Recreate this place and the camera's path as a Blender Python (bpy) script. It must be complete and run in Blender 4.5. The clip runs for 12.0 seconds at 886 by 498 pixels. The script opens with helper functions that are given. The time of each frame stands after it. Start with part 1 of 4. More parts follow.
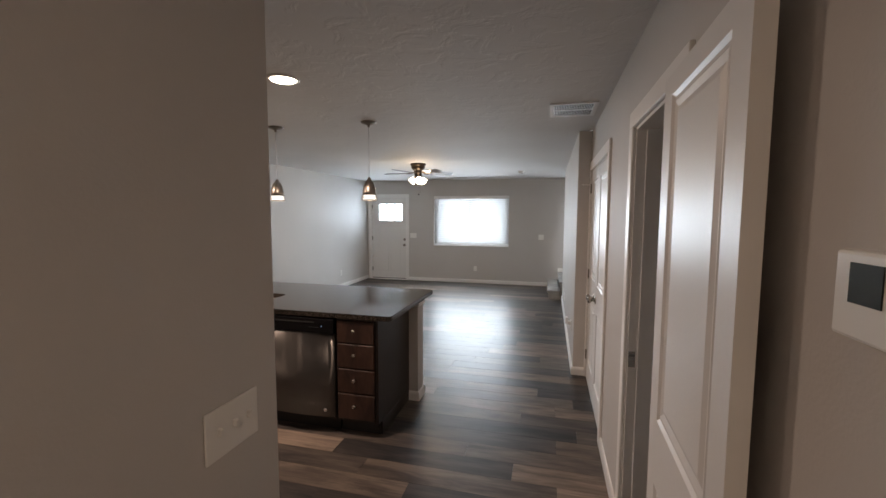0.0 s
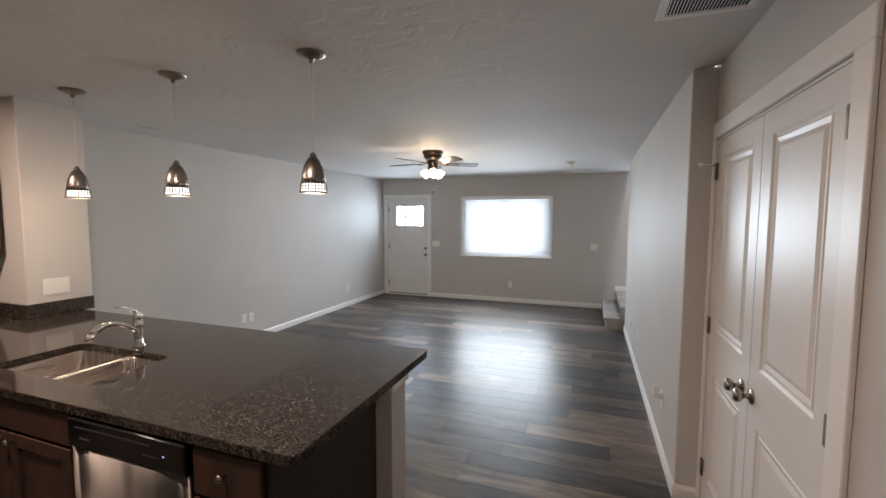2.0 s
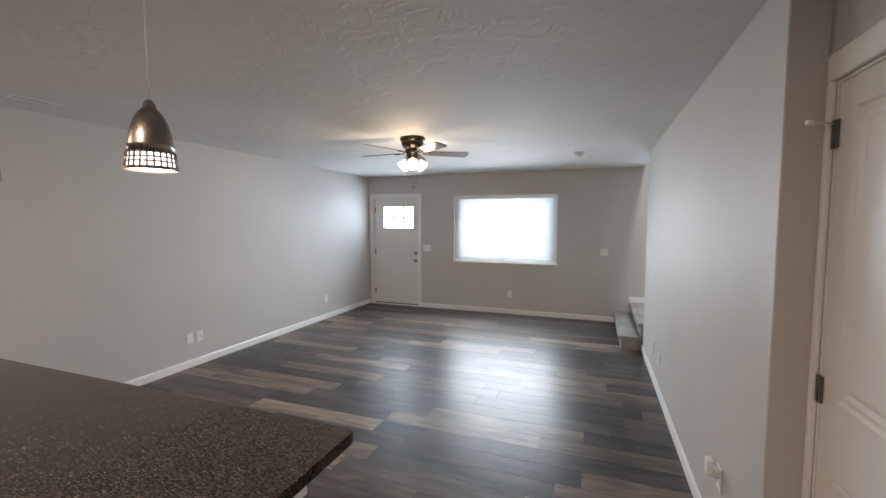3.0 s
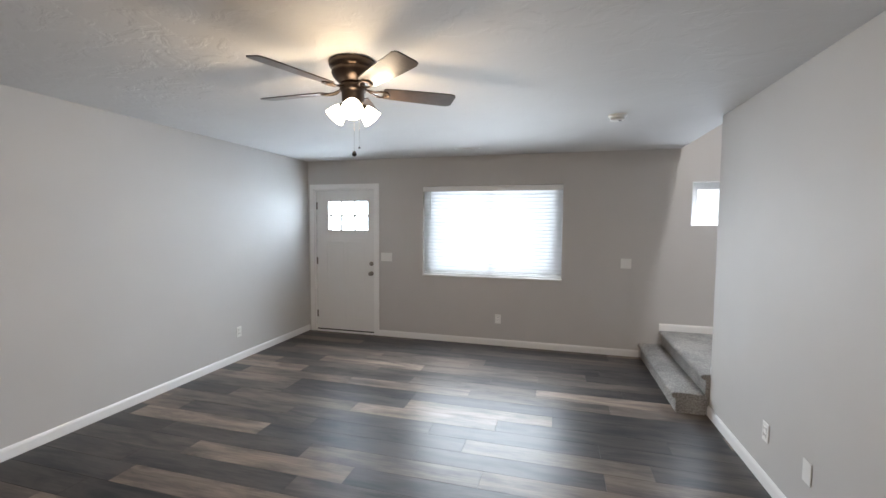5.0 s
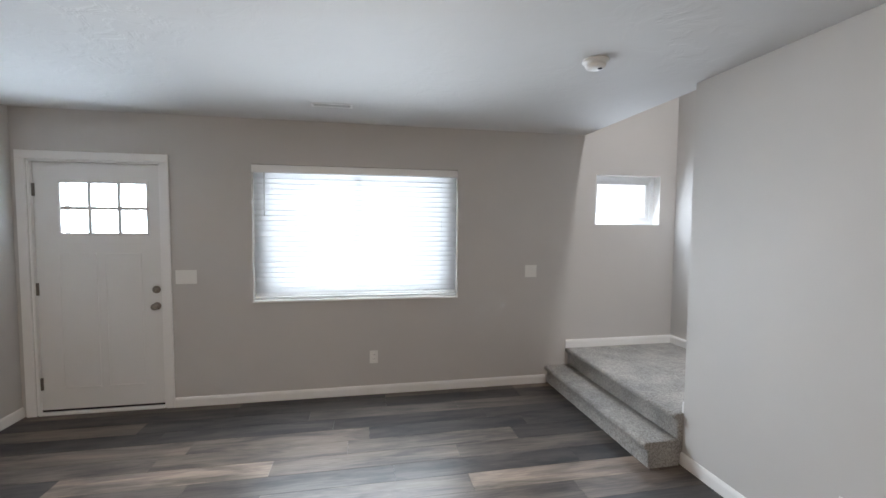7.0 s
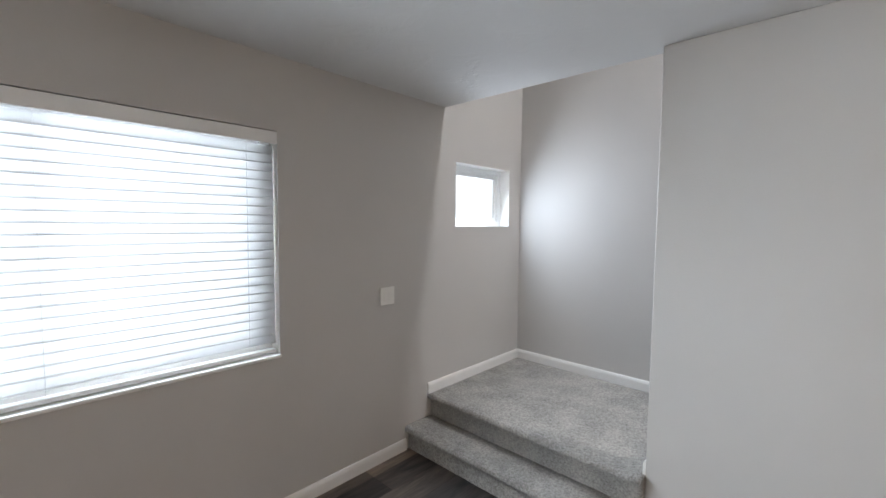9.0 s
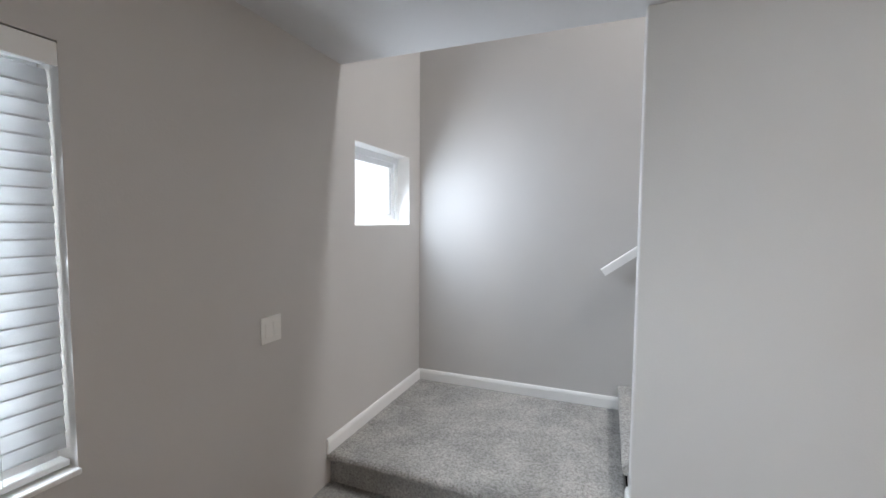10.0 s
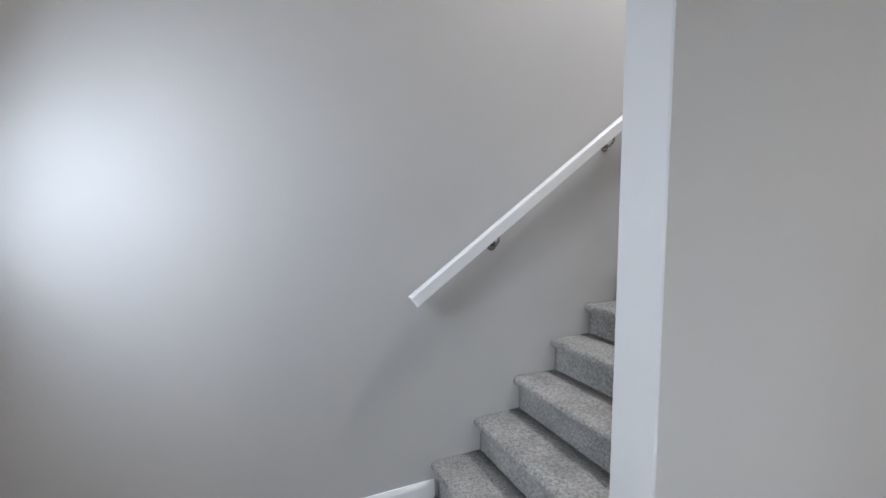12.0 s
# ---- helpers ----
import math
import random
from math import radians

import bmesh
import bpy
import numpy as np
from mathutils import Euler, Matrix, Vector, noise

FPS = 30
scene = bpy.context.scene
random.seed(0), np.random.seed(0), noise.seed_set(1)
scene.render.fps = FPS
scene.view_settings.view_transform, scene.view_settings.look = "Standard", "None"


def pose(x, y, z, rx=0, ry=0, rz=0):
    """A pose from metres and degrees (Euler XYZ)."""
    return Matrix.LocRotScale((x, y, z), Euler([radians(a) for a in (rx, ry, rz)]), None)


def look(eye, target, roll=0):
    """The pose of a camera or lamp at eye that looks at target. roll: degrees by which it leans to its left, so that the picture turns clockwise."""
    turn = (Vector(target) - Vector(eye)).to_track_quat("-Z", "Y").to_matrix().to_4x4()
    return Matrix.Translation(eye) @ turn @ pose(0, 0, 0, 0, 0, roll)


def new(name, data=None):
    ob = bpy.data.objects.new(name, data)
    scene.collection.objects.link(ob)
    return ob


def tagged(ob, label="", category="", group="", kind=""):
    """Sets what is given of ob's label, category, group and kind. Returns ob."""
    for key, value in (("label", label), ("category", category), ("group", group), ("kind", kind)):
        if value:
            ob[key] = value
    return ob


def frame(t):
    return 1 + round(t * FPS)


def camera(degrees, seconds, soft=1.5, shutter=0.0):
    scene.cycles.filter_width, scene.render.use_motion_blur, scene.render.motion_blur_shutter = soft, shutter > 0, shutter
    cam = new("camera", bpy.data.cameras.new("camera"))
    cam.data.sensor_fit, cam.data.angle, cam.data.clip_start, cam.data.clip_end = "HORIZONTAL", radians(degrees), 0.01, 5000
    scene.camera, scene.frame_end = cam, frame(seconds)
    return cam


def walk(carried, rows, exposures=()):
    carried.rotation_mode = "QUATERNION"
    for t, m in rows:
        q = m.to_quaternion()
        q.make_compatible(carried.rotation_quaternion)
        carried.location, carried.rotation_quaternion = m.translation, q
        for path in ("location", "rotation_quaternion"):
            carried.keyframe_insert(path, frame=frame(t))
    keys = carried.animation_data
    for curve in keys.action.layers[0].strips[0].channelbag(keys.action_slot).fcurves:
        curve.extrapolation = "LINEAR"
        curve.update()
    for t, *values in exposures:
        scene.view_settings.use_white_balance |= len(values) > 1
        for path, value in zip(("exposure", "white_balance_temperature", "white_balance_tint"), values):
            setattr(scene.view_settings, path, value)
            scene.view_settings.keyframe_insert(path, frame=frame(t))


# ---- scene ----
cam = camera(93.6, 12.0)
PATH = [
    (0, (0.318, -1.017, 1.629), (-0.177, 0.913, 1.462), 0.2),
    (0.2, (0.264, -0.847, 1.64), (-0.25, 1.078, 1.47), 0.3),
    (0.4, (0.236, -0.675, 1.649), (-0.313, 1.24, 1.478), 0.3),
    (0.6, (0.201, -0.486, 1.641), (-0.384, 1.419, 1.473), 0.2),
    (0.8, (0.191, -0.323, 1.642), (-0.423, 1.573, 1.473), 0.2),
    (1, (0.177, -0.16, 1.637), (-0.454, 1.731, 1.472), 0.3),
    (1.5, (0.105, 0.239, 1.635), (-0.547, 2.123, 1.476), 0.3),
    (2, (0.074, 0.676, 1.627), (-0.593, 2.555, 1.479), 0.2),
    (2.5, (0.063, 1.131, 1.616), (-0.623, 3.004, 1.476), 0.1),
    (4.5, (-0.518, 2.926, 1.565), (-1.141, 4.823, 1.449), 0.35),
    (5, (-0.682, 3.372, 1.569), (-1.203, 5.299, 1.447), 0.42),
    (5.5, (-0.845, 3.797, 1.572), (-1.233, 5.756, 1.450), 0.40),
    (6, (-1.080, 4.156, 1.576), (-1.199, 6.149, 1.454), 0.45),
    (6.5, (-1.273, 4.494, 1.573), (-1.141, 6.487, 1.453), 0.35),
    (7, (-1.454, 4.883, 1.545), (-1.084, 6.845, 1.434), 0.36),
    (7.2, (-1.532, 5.057, 1.547), (-1.055, 6.995, 1.43), 0.1),
    (9, (-1.603, 6.559, 1.596), (-0.146, 7.922, 1.47), 0.6),
    (9.5, (-1.452, 6.96, 1.584), (0.234, 8.028, 1.459), 0.4),
    (10, (-1.28, 7.309, 1.586), (0.577, 8.039, 1.46), 0.4),
    (10.5, (-1.073, 7.606, 1.608), (0.896, 7.93, 1.479), 0.5),
    (11, (-0.718, 7.823, 1.596), (1.275, 7.720, 1.469), 0.3),
    (11.5, (-0.365, 7.926, 1.601), (1.574, 7.452, 1.477), 0.4),
    (12, (0.009, 7.919, 1.619), (1.827, 7.099, 1.471), 0.2),
]
walk(cam, [(t, look(eye, target, roll)) for t, eye, target, roll in PATH], exposures=[(0.0, 1.0, 6550, 10), (2.5, 1.12, 6450, 10), (5.0, 1.16, 6450, 10), (9.0, 1.1, 6450, 10), (10.5, 1.18, 6350, 10), (12.0, 0.97, 6250, 10)])

# ---- light and exposure ----
world = bpy.data.worlds.new("world")
scene.world = world
world.use_nodes = True
_sky = world.node_tree.nodes.new("ShaderNodeTexSky")
_sky.sky_type, _sky.sun_disc, _sky.sun_elevation, _sky.sun_rotation = "NISHITA", False, radians(35), radians(150)
_bg = world.node_tree.nodes["Background"]
world.node_tree.links.new(_sky.outputs["Color"], _bg.inputs["Color"])
_bg.inputs["Strength"].default_value = 0.1


def area_lamp(name, eye, target, sx, sy, power, colour, spread=180):
    data = bpy.data.lights.new(name, "AREA")
    data.shape, data.size, data.size_y, data.energy, data.color = "RECTANGLE", sx, sy, power, colour
    data.spread = radians(spread)
    ob = new(name, data)
    ob.matrix_world = look(eye, target)
    return ob


def point_lamp(name, at, power, colour, radius):
    data = bpy.data.lights.new(name, "POINT")
    data.energy, data.color, data.shadow_soft_size = power, colour, radius
    ob = new(name, data)
    ob.location = at
    return ob


DAY = (0.715, 0.855, 1.0)
WARM = (1.0, 0.735, 0.59)
sun_data = bpy.data.lights.new("sun", "SUN")
sun_data.energy, sun_data.angle, sun_data.color = 1.0, radians(10), (1.0, 0.96, 0.9)
sun = new("sun", sun_data)
sun.matrix_world = look((0, -20, 30), (0, 0, 0))
area_lamp("window_sky", (-1.5, 8.99, 1.5), (-1.5, 0, 1.5), 2.3, 1.7, 54, (0.90, 0.955, 1.0))
# daylight turned downwards by the slats, one strip for each quarter of the blind
for z in (1.06, 1.325, 1.59, 1.855):
    area_lamp("window_daylight", (-1.503, 8.658, z), (-1.503, 7.658, z - 0.36), 1.78, 0.26, 7.3, (0.80, 0.90, 1.0), 140)
area_lamp("door_daylight", (-3.52, 8.86, 1.67), (-3.52, 0, 1.67), 0.66, 0.46, 15, DAY, 168)
area_lamp("stair_window_daylight", (1.06, 8.718, 1.825), (1.06, 7.718, 1.425), 0.44, 0.34, 6.8, (0.76, 0.87, 1.0))

# ---- materials ----
MATS = {}


class Nodes:
    """A small helper round one material's node tree."""

    def __init__(self, name):
        self.mat = bpy.data.materials.new(name)
        self.mat.use_nodes = True
        self.t = self.mat.node_tree
        self.b = self.t.nodes["Principled BSDF"]
        MATS[name] = self.mat

    def n(self, kind, **inputs):
        node = self.t.nodes.new("ShaderNode" + kind)
        for key, value in inputs.items():
            key = key.replace("_", " ")
            if hasattr(value, "is_output"):
                self.t.links.new(value, node.inputs[key])
            else:
                node.inputs[key].default_value = value
        return node

    def link(self, a, b):
        self.t.links.new(a, b)

    def set(self, **inputs):
        for key, value in inputs.items():
            key = key.replace("_", " ")
            if hasattr(value, "is_output"):
                self.t.links.new(value, self.b.inputs[key])
            else:
                self.b.inputs[key].default_value = value
        return self

    def pos(self, scale=(1, 1, 1), coord="Object"):
        tc = self.t.nodes.new("ShaderNodeTexCoord")
        m = self.t.nodes.new("ShaderNodeMapping")
        m.inputs["Scale"].default_value = scale
        self.link(tc.outputs[coord], m.inputs["Vector"])
        return m.outputs["Vector"]

    def world_pos(self, scale=(1, 1, 1)):
        g = self.t.nodes.new("ShaderNodeNewGeometry")
        m = self.t.nodes.new("ShaderNodeMapping")
        m.inputs["Scale"].default_value = scale
        self.link(g.outputs["Position"], m.inputs["Vector"])
        return m.outputs["Vector"]

    def noise(self, vec, scale, detail=3.0, rough=0.5):
        return self.n("TexNoise", Vector=vec, Scale=scale, Detail=detail, Roughness=rough).outputs["Fac"]

    def ramp(self, fac, stops):
        node = self.n("ValToRGB", Fac=fac)
        els = node.color_ramp.elements
        while len(els) < len(stops):
            els.new(0.5)
        for el, (p, c) in zip(els, stops):
            el.position, el.color = p, (*c, 1)
        return node.outputs["Color"]

    def mix(self, fac, a, b, mode="MIX"):
        node = self.t.nodes.new("ShaderNodeMix")
        node.data_type, node.blend_type = "RGBA", mode
        for sock, value in ((node.inputs[0], fac), (node.inputs[6], a), (node.inputs[7], b)):
            if hasattr(value, "is_output"):
                self.link(value, sock)
            else:
                sock.default_value = value if isinstance(value, (int, float)) else (*value, 1)
        return node.outputs[2]

    def bump(self, height, strength, distance):
        node = self.n("Bump", Height=height, Strength=strength, Distance=distance)
        self.link(node.outputs["Normal"], self.b.inputs["Normal"])
        return node


def paint(name, colour, rough, peel=0.25, scale=140, patch=0.05):
    k = Nodes(name)
    v = k.world_pos()
    big = k.noise(v, 1.3, 3)
    dark = tuple(c * (1 - patch) for c in colour)
    k.set(Base_Color=k.ramp(big, [(0.3, dark), (0.7, colour)]), Roughness=rough)
    k.bump(k.noise(v, scale, 2), peel, 0.002)
    return k.mat


WALL = paint("wall_paint", (0.57, 0.549, 0.530), 0.62, 0.22, 120)
TRIM = paint("trim_white", (0.85, 0.84, 0.825), 0.38, 0.05, 60, 0.02)
DOORW = paint("door_white", (0.78, 0.77, 0.755), 0.40, 0.08, 90, 0.03)
PLATE = paint("plate_plastic", (0.82, 0.81, 0.78), 0.35, 0.0, 50, 0.01)
VINYL = paint("vinyl_white", (0.82, 0.83, 0.84), 0.3, 0.0, 50, 0.01)


def ceiling_mat():
    k = Nodes("ceiling_texture")
    v = k.world_pos()
    k.set(Base_Color=k.ramp(k.noise(v, 0.9, 3), [(0.3, (0.66, 0.648, 0.638)), (0.7, (0.715, 0.705, 0.695))]), Roughness=0.75)
    lumps = k.n("TexNoise", Vector=v, Scale=6.0, Detail=4.0, Roughness=0.60, Distortion=0.6).outputs["Fac"]
    flat = k.ramp(lumps, [(0.47, (0, 0, 0)), (0.58, (1, 1, 1))])
    k.bump(flat, 0.27, 0.004)
    return k.mat


CEIL = ceiling_mat()


def plank_mat():
    k = Nodes("vinyl_plank")
    info = k.t.nodes.new("ShaderNodeObjectInfo")
    rnd = info.outputs["Random"]
    geo = k.t.nodes.new("ShaderNodeNewGeometry")
    isl = geo.outputs["Random Per Island"]
    both = k.n("Math", Value=rnd).outputs[0]
    add = both.node
    add.operation = "ADD"
    k.link(isl, add.inputs[1])
    fr = k.t.nodes.new("ShaderNodeMath")
    fr.operation = "FRACT"
    k.link(both, fr.inputs[0])
    seed = fr.outputs[0]
    base = k.ramp(seed, [(0.0, (0.022, 0.022, 0.025)), (0.24, (0.040, 0.039, 0.042)), (0.44, (0.170, 0.136, 0.112)),
                         (0.58, (0.034, 0.034, 0.038)), (0.80, (0.370, 0.285, 0.225)), (1.0, (0.130, 0.102, 0.084))])
    sep = k.t.nodes.new("ShaderNodeSeparateXYZ")
    k.link(geo.outputs["Position"], sep.inputs[0])
    off = k.t.nodes.new("ShaderNodeMath")
    off.operation = "MULTIPLY_ADD"
    off.inputs[1].default_value = 37.0
    k.link(seed, off.inputs[0])
    k.link(sep.outputs["Z"], off.inputs[2])
    comb = k.t.nodes.new("ShaderNodeCombineXYZ")
    for a, b in ((sep.outputs["X"], "X"), (sep.outputs["Y"], "Y"), (off.outputs[0], "Z")):
        k.link(a, comb.inputs[b])
    m1 = k.n("Mapping", Vector=comb.outputs[0], Scale=(1.3, 6.5, 1.0)).outputs[0]
    m2 = k.n("Mapping", Vector=comb.outputs[0], Scale=(3.0, 60.0, 1.0)).outputs[0]
    streak = k.n("TexNoise", Vector=m1, Scale=1.6, Detail=5.0, Roughness=0.6, Distortion=0.5).outputs["Fac"]
    grain = k.n("TexNoise", Vector=m2, Scale=1.5, Detail=4.0, Roughness=0.6).outputs["Fac"]
    c = k.mix(k.ramp(streak, [(0.34, (0, 0, 0)), (0.60, (1, 1, 1))]), k.mix(0.64, base, (0.020, 0.021, 0.024)), k.mix(0.18, base, (0.27, 0.22, 0.185)))
    c = k.mix(0.75, c, k.ramp(grain, [(0.30, (0.50, 0.50, 0.50)), (0.68, (1.02, 1.02, 1.02))]), "MULTIPLY")
    rough = k.n("MapRange", Value=grain).outputs[0]
    rough.node.inputs["To Min"].default_value, rough.node.inputs["To Max"].default_value = 0.32, 0.42
    k.set(Base_Color=c, Roughness=rough)
    k.b.inputs["Specular IOR Level"].default_value = 0.27
    k.bump(grain, 0.08, 0.002)
    return k.mat


PLANK = plank_mat()


def carpet_mat():
    k = Nodes("grey_carpet")
    v = k.world_pos()
    tuft = k.n("TexVoronoi", Vector=v, Scale=150.0).outputs["Distance"]
    fleck = k.noise(v, 75, 4, 0.75)
    patch = k.noise(v, 5.0, 3, 0.6)
    c = k.ramp(fleck, [(0.34, (0.215, 0.206, 0.193)), (0.5, (0.385, 0.370, 0.348)), (0.66, (0.545, 0.526, 0.497))])
    c = k.mix(0.8, c, k.ramp(patch, [(0.35, (0.70, 0.70, 0.70)), (0.65, (1.12, 1.11, 1.10))]), "MULTIPLY")
    k.set(Base_Color=c, Roughness=0.95)
    k.b.inputs["Specular IOR Level"].default_value = 0.1
    k.b.inputs["Sheen Weight"].default_value = 0.25
    h = k.n("Math", Value=fleck)
    h.operation = "SUBTRACT"
    k.link(tuft, h.inputs[1])
    k.bump(h.outputs[0], 0.9, 0.006)
    return k.mat


CARPET = carpet_mat()


def wood_mat(name, dark, light, scale=(22, 22, 1.6), rough=0.36):
    k = Nodes(name)
    v = k.world_pos(scale)
    info = k.t.nodes.new("ShaderNodeObjectInfo")
    g = k.n("TexNoise", Vector=v, Scale=1.4, Detail=6.0, Roughness=0.6, Distortion=0.8).outputs["Fac"]
    fine = k.n("TexNoise", Vector=k.world_pos(tuple(s * 6 for s in scale)), Scale=1.5, Detail=3.0).outputs["Fac"]
    c = k.ramp(g, [(0.28, dark), (0.72, light)])
    c = k.mix(0.35, c, k.ramp(fine, [(0.35, (0.6, 0.6, 0.6)), (0.65, (1.1, 1.1, 1.1))]), "MULTIPLY")
    c = k.mix(0.35, c, k.ramp(info.outputs["Random"], [(0, (0.8, 0.8, 0.8)), (1, (1.12, 1.12, 1.12))]), "MULTIPLY")
    k.set(Base_Color=c, Roughness=rough)
    k.bump(fine, 0.06, 0.001)
    return k.mat


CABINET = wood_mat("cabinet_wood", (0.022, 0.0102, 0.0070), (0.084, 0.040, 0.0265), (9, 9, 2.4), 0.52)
# darker tone for base carcasses, the end panel and wall-cabinet bottom rails
CABINET_D = wood_mat("cabinet_dark_wood", (0.013, 0.0085, 0.0068), (0.028, 0.019, 0.015))
BLADE = wood_mat("fan_blade_wood", (0.040, 0.028, 0.023), (0.085, 0.064, 0.054), (14, 14, 14), 0.3)


def granite_mat():
    k = Nodes("dark_granite")
    v = k.world_pos()
    sw = k.n("TexNoise", Vector=k.n("Mapping", Vector=v, Scale=(1.0, 2.6, 1.0), Rotation=(0, 0, 0.5)).outputs[0], Scale=85.0, Detail=5.0, Roughness=0.75, Distortion=0.1).outputs["Fac"]
    sp = k.noise(v, 30, 5, 0.75)
    c = k.ramp(sw, [(0.36, (0.004, 0.004, 0.004)), (0.46, (0.024, 0.020, 0.017)), (0.54, (0.082, 0.069, 0.058)), (0.68, (0.185, 0.157, 0.132))])
    c = k.mix(0.8, c, k.ramp(sp, [(0.35, (0.55, 0.55, 0.55)), (0.68, (1.35, 1.32, 1.28))]), "MULTIPLY")
    k.set(Base_Color=k.mix(1.0, c, (0.72, 0.72, 0.72), "MULTIPLY"), Roughness=k.ramp(sp, [(0.3, (0.05, 0.05, 0.05)), (0.7, (0.11, 0.11, 0.11))]))
    return k.mat


GRANITE = granite_mat()


def metal(name, colour, rough, brushed=None, aniso=0.0):
    k = Nodes(name)
    k.set(Base_Color=(*colour, 1), Metallic=1.0, Roughness=rough)
    if brushed:
        f = k.n("TexNoise", Vector=k.world_pos(brushed), Scale=1.0, Detail=3.0).outputs["Fac"]
        k.set(Roughness=k.ramp(f, [(0.3, (rough * 0.8,) * 3), (0.7, (rough * 1.25,) * 3)]))
    k.b.inputs["Anisotropic"].default_value = aniso
    return k.mat


STEEL = metal("stainless_steel", (0.155, 0.144, 0.134), 0.42, None, 0.97)
_tan = STEEL.node_tree.nodes.new("ShaderNodeTangent")
_tan.direction_type, _tan.axis = "RADIAL", "Z"
STEEL.node_tree.links.new(_tan.outputs[0], STEEL.node_tree.nodes["Principled BSDF"].inputs["Tangent"])
STEEL.node_tree.nodes["Principled BSDF"].inputs["Anisotropic Rotation"].default_value = 0.25
_wave = STEEL.node_tree.nodes.new("ShaderNodeTexNoise")
_wave.inputs["Scale"].default_value = 1.0
_wmap = STEEL.node_tree.nodes.new("ShaderNodeMapping")
_wmap.inputs["Scale"].default_value = (4.6, 4.6, 0.5)
_wgeo = STEEL.node_tree.nodes.new("ShaderNodeNewGeometry")
_wbump = STEEL.node_tree.nodes.new("ShaderNodeBump")
_wbump.inputs["Strength"].default_value, _wbump.inputs["Distance"].default_value = 0.35, 0.02
for a, b in ((_wgeo.outputs["Position"], _wmap.inputs["Vector"]), (_wmap.outputs["Vector"], _wave.inputs["Vector"]),
             (_wave.outputs["Fac"], _wbump.inputs["Height"]), (_wbump.outputs["Normal"], STEEL.node_tree.nodes["Principled BSDF"].inputs["Normal"])):
    STEEL.node_tree.links.new(a, b)
SINKM = metal("sink_steel", (0.62, 0.58, 0.54), 0.26, (300, 3, 3))
CHROME = metal("chrome", (0.80, 0.79, 0.78), 0.07)
NICKEL = metal("brushed_nickel", (0.40, 0.365, 0.33), 0.24, (3, 3, 300))
SHADE = metal("brushed_shade", (0.30, 0.265, 0.235), 0.30, (420, 420, 6), 0.5)
BRONZE = metal("dark_bronze", (0.085, 0.062, 0.048), 0.34)


def plain(name, colour, rough, emit=None, power=0.0, spec=0.5):
    k = Nodes(name)
    v = k.world_pos()
    f = k.noise(v, 40, 3)
    k.set(Base_Color=k.ramp(f, [(0.3, tuple(c * 0.92 for c in colour)), (0.7, colour)]), Roughness=rough)
    k.b.inputs["Specular IOR Level"].default_value = spec
    if emit:
        k.set(Emission_Color=(*emit, 1), Emission_Strength=power)
    return k.mat


BLACK = plain("black_plastic", (0.008, 0.008, 0.009), 0.14, spec=0.35)
BLACKM = plain("black_gap", (0.010, 0.010, 0.010), 0.7)
TOE = plain("toe_kick_black", (0.016, 0.014, 0.013), 0.6)
HINGE = metal("satin_hinge", (0.20, 0.18, 0.16), 0.4)
GREYG = plain("grille_shadow", (0.05, 0.05, 0.05), 0.8)
LED = plain("display_blue", (0.1, 0.15, 0.3), 0.4, (0.45, 0.6, 1.0), 0.35)
BULB = plain("lit_frosted_glass", (0.9, 0.88, 0.84), 0.4, (1.0, 0.86, 0.66), 9.0)
CANLIT = plain("lit_diffuser", (0.9, 0.88, 0.84), 0.4, (1.0, 0.84, 0.62), 14.0)
PENDLIT = plain("lit_bulb", (0.9, 0.88, 0.84), 0.4, (1.0, 0.96, 0.90), 1.4)
CORD = plain("cord_silver", (0.62, 0.61, 0.60), 0.35)
SCREEN = plain("thermostat_screen", (0.02, 0.025, 0.022), 0.15)


def glass_mat():
    k = Nodes("window_glass")
    k.set(Base_Color=(0.97, 0.99, 0.98, 1), Roughness=0.0, IOR=1.45, Transmission_Weight=1.0)
    return k.mat


GLASS = glass_mat()


def slat_mat():
    k = Nodes("blind_slat")
    k.set(Base_Color=(0.86, 0.86, 0.86, 1), Roughness=0.45)
    tr = k.n("BsdfTranslucent", Color=(0.9, 0.92, 0.95, 1))
    mx = k.t.nodes.new("ShaderNodeMixShader")
    mx.inputs[0].default_value = 0.55
    k.link(k.b.outputs[0], mx.inputs[1])
    k.link(tr.outputs[0], mx.inputs[2])
    k.link(mx.outputs[0], k.t.nodes["Material Output"].inputs["Surface"])
    return k.mat


SLAT = slat_mat()
# less translucent copy for the strips that draw shade between slats
SLAT_SHADE = slat_mat()
SLAT_SHADE.node_tree.nodes["Mix Shader"].inputs[0].default_value = 0.40


def haze_mat():
    k = Nodes("bright_overcast")
    em = k.n("Emission", Color=(0.90, 0.95, 1.0, 1), Strength=0.75)
    k.link(em.outputs[0], k.t.nodes["Material Output"].inputs["Surface"])
    return k.mat


HAZE = haze_mat()

# ---- mesh helpers ----


def box(bm, x0, x1, y0, y1, z0, z1, bevel=0.0, seg=1):
    v = [bm.verts.new((x, y, z)) for x in (x0, x1) for y in (y0, y1) for z in (z0, z1)]
    fs = [bm.faces.new([v[i] for i in q]) for q in ((0, 1, 3, 2), (4, 6, 7, 5), (0, 4, 5, 1), (2, 3, 7, 6), (0, 2, 6, 4), (1, 5, 7, 3))]
    if bevel:
        es = {e for f in fs for e in f.edges}
        bmesh.ops.bevel(bm, geom=list(es), offset=bevel, segments=seg, affect="EDGES", profile=0.5)
    return bm


